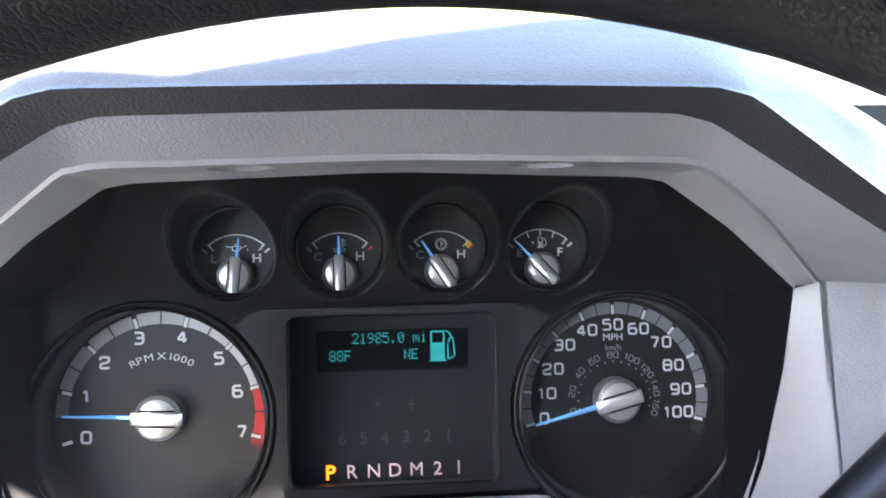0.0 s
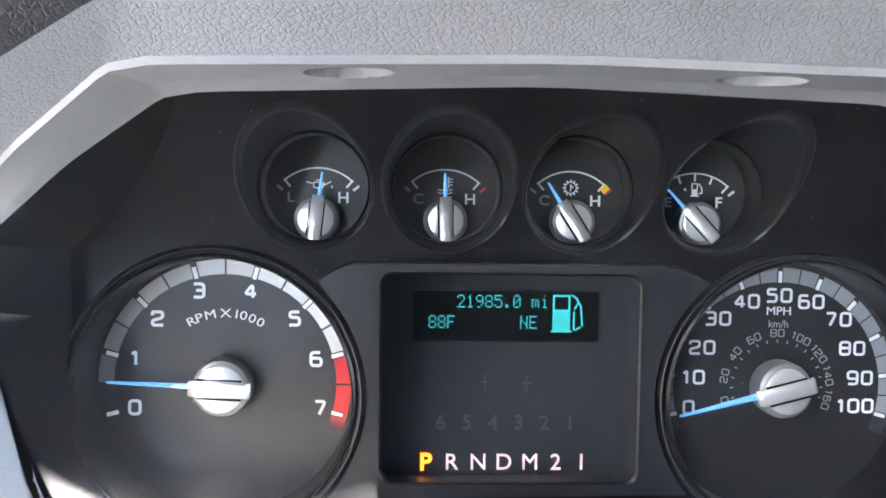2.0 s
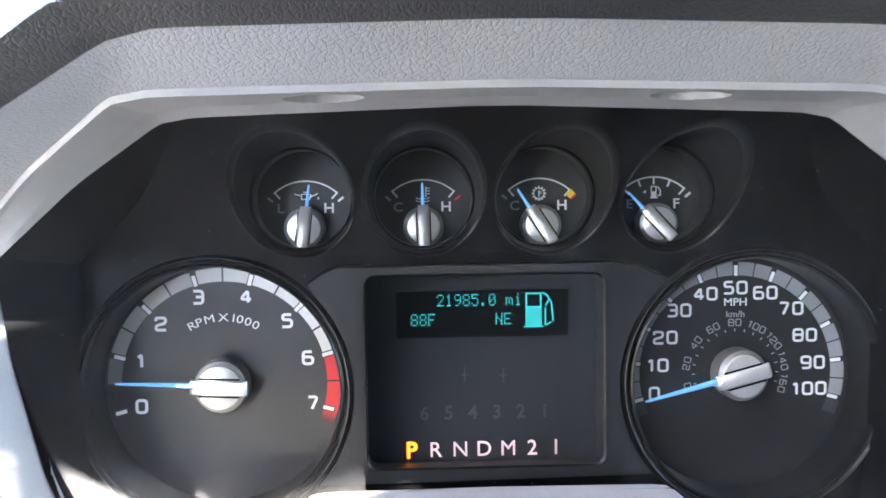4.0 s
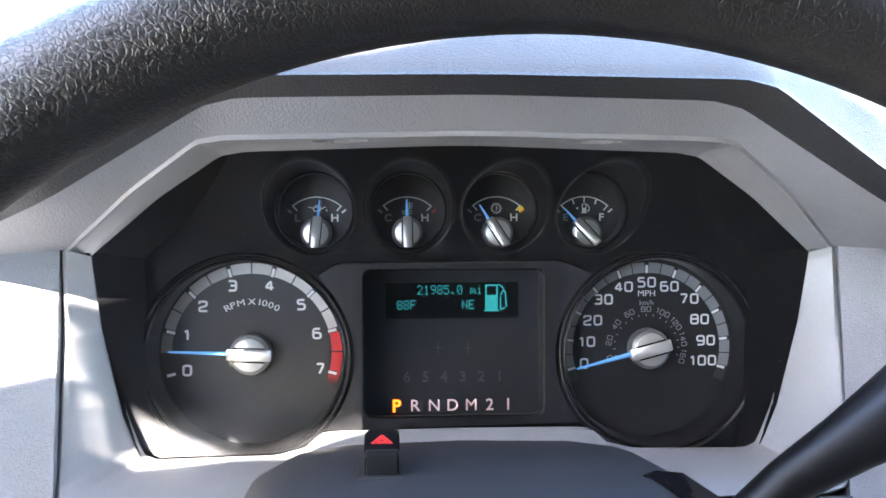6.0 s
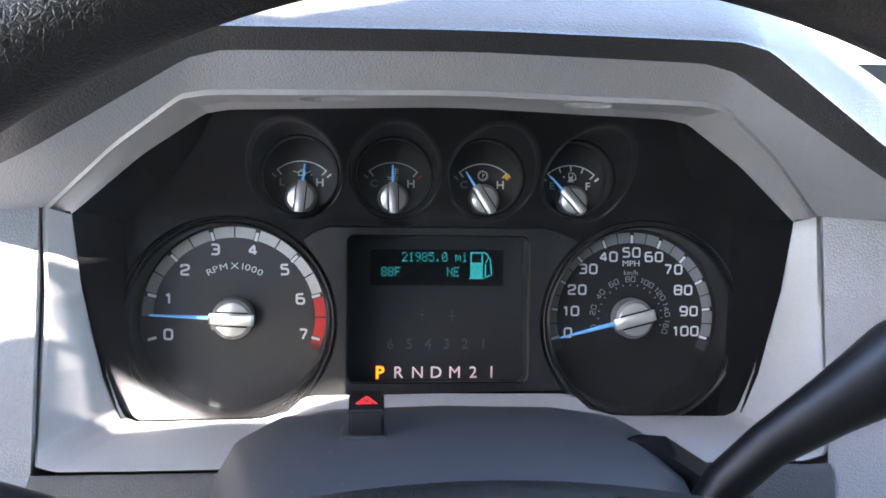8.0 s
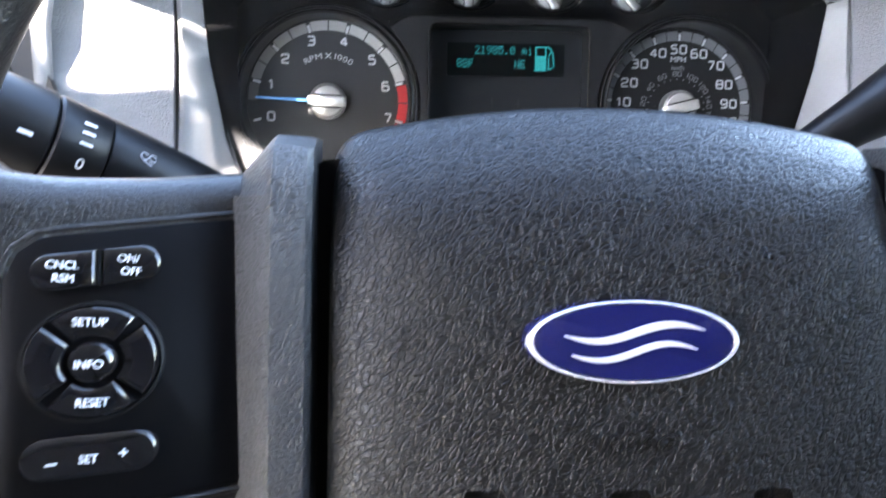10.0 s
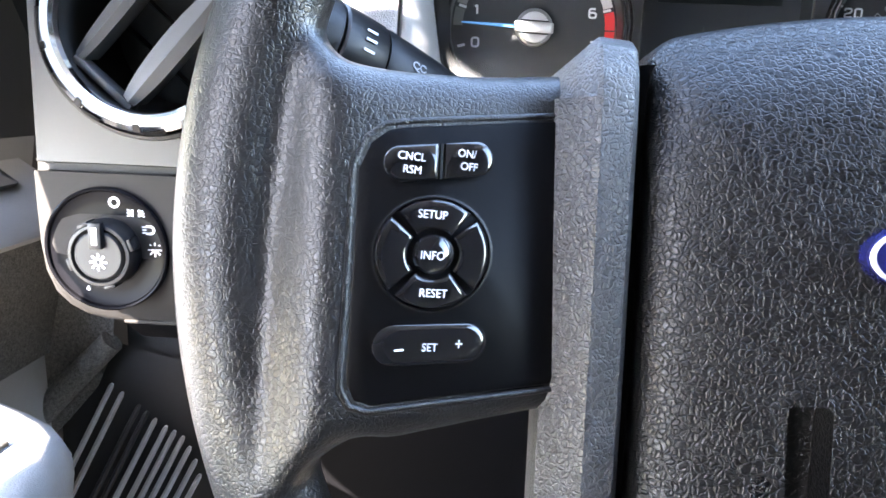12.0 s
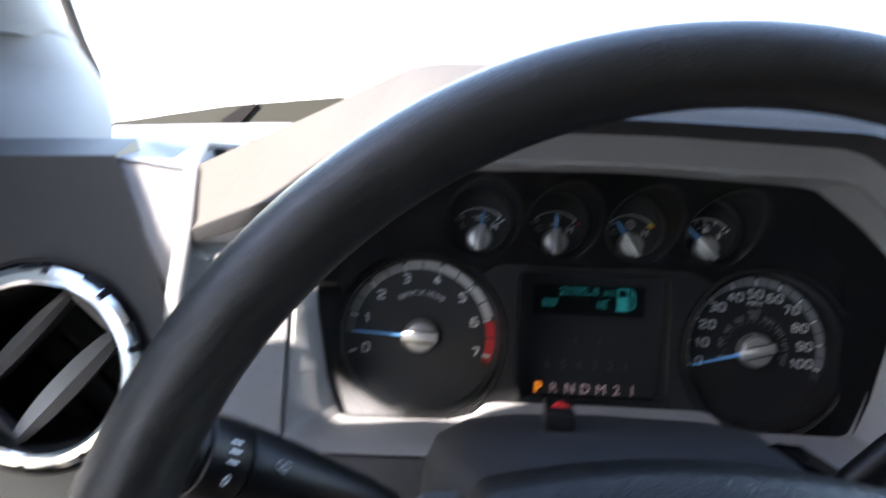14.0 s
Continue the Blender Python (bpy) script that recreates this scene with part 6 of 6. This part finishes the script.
for k, (x, z) in enumerate(((-0.3518, -0.2249), (-0.3454, -0.2302), (-0.3350, -0.2380), (-0.3300, -0.2420), (-0.3247, -0.2466), (-0.3179, -0.2511), (-0.3125, -0.2538), (-0.3071, -0.2573), (-0.3030, -0.2640), (-0.2993, -0.2725), (-0.2969, -0.2825))):
    d = 0.11
    a, b = Vector((x, -0.010, z)), Vector((x - d * 0.50, -0.010, z - d))
    # Ribs 2 and 3 are black: the row's unlit stretch put into colour.
    mat = M_BEIGE if k not in (2, 3) else M_RUBBER
    part("rib", tube([a, a.lerp(b, 0.02), a.lerp(b, 0.5), b], (0.0010, 0.0017, 0.0019, 0.0019), 8), mat, kick, "narrow raised rib")
part("rib_bed", mesh([(-0.300, 0.002, -0.215), (-0.27, 0.002, -0.27), (-0.29, 0.002, -0.40), (-0.43, 0.002, -0.40), (-0.43, 0.002, -0.24), (-0.36, 0.002, -0.20)], [(0, 1, 2, 3, 4, 5)]), M_RUBBER, kick, "black bed of the ribs")

FLOOR = pose(0, 0, 0)
# Added plate beside the driver; its holes cut the sun into patches.
shaper_pts = [(0.10, 0.10), (0.02, -0.185), (-0.21, -0.195), (-0.23, -0.31), (-1.00, -0.42), (-1.30, -0.42), (-1.30, 1.10), (-0.45, 1.10), (-0.20, 0.66)]
low_hole = [(-0.10, -0.178), (-0.227, -0.187), (-0.248, -0.262), (-0.42, -0.290), (-0.42, -0.115), (-0.30, -0.105), (-0.262, -0.092), (-0.250, -0.075), (-0.243, -0.056), (-0.228, -0.050), (-0.226, -0.025), (-0.217, -0.008), (-0.212, 0.012), (-0.192, 0.020), (-0.168, -0.060), (-0.158, -0.115), (-0.157, -0.140), (-0.176, -0.150), (-0.172, -0.166), (-0.135, -0.168), (-0.105, -0.150)]
door_hole = [(-0.036, -0.101), (-0.150, -0.121), (-0.163, -0.060), (-0.186, -0.002), (-0.028, 0.008)]
rim_hole = [(-0.520, -0.02), (-0.578, -0.02), (-0.578, 0.200), (-0.565, 0.200), (-0.550, 0.120), (-0.520, 0.100)]
mid_hole = [(-0.50, -0.260), (-0.68, -0.285), (-0.66, -0.17), (-0.50, -0.17)]
rear_hole = [(-0.70, -0.30), (-1.10, -0.33), (-1.10, 0.27), (-0.90, 0.23), (-0.78, 0.10), (-0.70, 0.0)]
pad_hole = [(-0.862, 0.568), (-0.95, 0.585), (-1.00, 0.600), (-1.00, 0.720), (-0.862, 0.650)]
upper_hole = [(-0.328, 0.232), (-0.348, 0.206), (-0.368, 0.181), (-0.373, 0.170), (-0.379, 0.173), (-0.391, 0.184), (-0.411, 0.208), (-0.4125, 0.178), (-0.423, 0.179), (-0.449, 0.197), (-0.485, 0.223), (-0.52, 0.243), (-0.56, 0.281), (-0.553, 0.284), (-0.486, 0.228), (-0.467, 0.216), (-0.447, 0.210), (-0.430, 0.208), (-0.4195, 0.208), (-0.4145, 0.216), (-0.4140, 0.230), (-0.4095, 0.236), (-0.4095, 0.240),
              (-0.440, 0.262), (-0.500, 0.314), (-0.540, 0.354), (-0.581, 0.386), (-0.622, 0.406), (-0.632, 0.410), (-0.663, 0.441), (-0.696, 0.475), (-0.733, 0.511), (-0.85, 0.63), (-1.10, 0.87), (-1.10, 1.05), (-0.60, 1.05), (-0.279, 0.62), (-0.279, 0.39), (-0.31, 0.272), (-0.318, 0.246)]
bm = cut(prism(shaper_pts, -0.003, 0.003), [prism(h, -0.05, 0.05) for h in (low_hole, door_hole, mid_hole, rim_hole, rear_hole, pad_hole, upper_hole)])
bmesh.ops.transform(bm, matrix=Matrix(((0, 1, 0, -0.43), (1, 0, 0, 0), (0, 0, 1, 0), (0, 0, 0, 1))), verts=bm.verts)
part("sun_shaper", bm, M_SHAPER, door, "added grey plate with holes that shape the sunlight")
solid("floor", box(0.45, -0.72, 0.735, 1.80, 2.54, 0.05), M_FLOOR, "tan carpeted cab floor", "floor", "structure", at=FLOOR)
solid("firewall", box(0.45, 0.50, 1.07, 1.80, 0.05, 0.62), M_RUBBER, "black firewall behind the dashboard", "wall", "structure", at=FLOOR)
# Roof, rear and side walls are unseen, added to hold down fill light.
ROOF_Z, ROOF_X = 2.34, -0.44
solid("ceiling", box(ROOF_X + 0.90, -1.09, ROOF_Z, 1.80, 1.76, 0.05, 0.02), M_LINER, "unseen pale cloth headliner", "ceiling", "structure", at=FLOOR)
solid("wall_rear", box(0.45, -1.98, 1.53, 1.80, 0.06, 1.64), M_CLOTH, "unseen dark cloth rear cab wall", "wall", "structure", at=FLOOR)
solid("wall_left", box(-0.46, -1.47, 1.53, 0.06, 0.96, 1.64), M_CLOTH, "unseen dark wall behind the driver door", "wall", "structure", at=FLOOR)
solid("wall_left", box(-0.48, 0.27, 1.05, 0.06, 0.52, 0.70), M_CLOTH, "unseen dark cab side ahead of the driver door", "wall", "structure", at=FLOOR)
solid("wall_right", box(1.36, -0.75, 1.11, 0.06, 2.5, 0.80), M_CLOTH, "dark passenger door trim below the side window", "wall", "structure", at=FLOOR)
solid("wall_right", box(1.36, -1.35, 1.93, 0.06, 1.3, 0.83), M_CLOTH, "unseen dark passenger side wall behind the window", "wall", "structure", at=FLOOR)
bm = mesh([(-0.40, 0.48, 1.64), (1.32, 0.48, 1.64), (1.28, -0.21, 2.335), (-0.39, -0.21, 2.335)], [(0, 1, 2, 3)])
screen_glass = solid("windscreen", bm, M_GLASS, "clear raked windscreen", "windscreen", "structure", at=FLOOR)
screen_glass.visible_shadow = False

# ---- outside ----
cowl_rows = [[(-0.52, 0.344, 0.120), (-0.413, 0.344, 0.120), (-0.31, 0.344, 0.120), (-0.19, 0.344, 0.120), (0.9, 0.344, 0.120)], [(-0.52, 0.345, 0.150), (-0.413, 0.345, 0.1672), (-0.315, 0.345, 0.1866), (-0.199, 0.345, 0.2014), (0.9, 0.345, 0.206)],
             [(-0.52, 0.352, 0.151), (-0.415, 0.352, 0.1682), (-0.317, 0.352, 0.1875), (-0.199, 0.352, 0.2022), (0.9, 0.352, 0.207)], [(-0.52, 0.55, 0.140), (-0.43, 0.55, 0.150), (-0.33, 0.55, 0.165), (-0.21, 0.55, 0.180), (0.9, 0.55, 0.190)]]
solid("cowl", loft(cowl_rows, closed=False), M_COWL, "dark olive plastic cowl under the windscreen", "cowl", "structure")
stop = [(-0.3105, 0.158), (-0.3185, 0.171), (-0.2960, 0.1872), (-0.2815, 0.1895), (-0.2995, 0.168)]
solid("wiper_stop", loft([[(x, y, z) for x, z in stop] for y in (0.340, 0.3465)]), M_KEYPAD, "black rubber stop on the cowl below the windscreen", "trim", "structure")
gm = mottle(material("dry_grass", (0.16, 0.17, 0.05), 0.9), (0.16, 0.17, 0.05), 0.5, 0.6, 12)
# Assumed pale paving, added bright to bounce sunlight up into the cab.
pm = mottle(material("pale_bounce_ground", (0.34, 0.33, 0.31), 0.85), (0.34, 0.33, 0.31), 0.25, 0.4, 60)
solid("ground", mesh([(-900, -900, 0), (900, -900, 0), (900, 900, 0), (-900, 900, 0)], [(0, 1, 2, 3)]), gm, "dry green grass to the horizon", "ground", "structure", at=FLOOR)
solid("pavement", box(0, 0, 0.0, 26, 48, 0.03), pm, "assumed pale paving that bounces sunlight into the cab", "pavement", "structure", at=FLOOR)
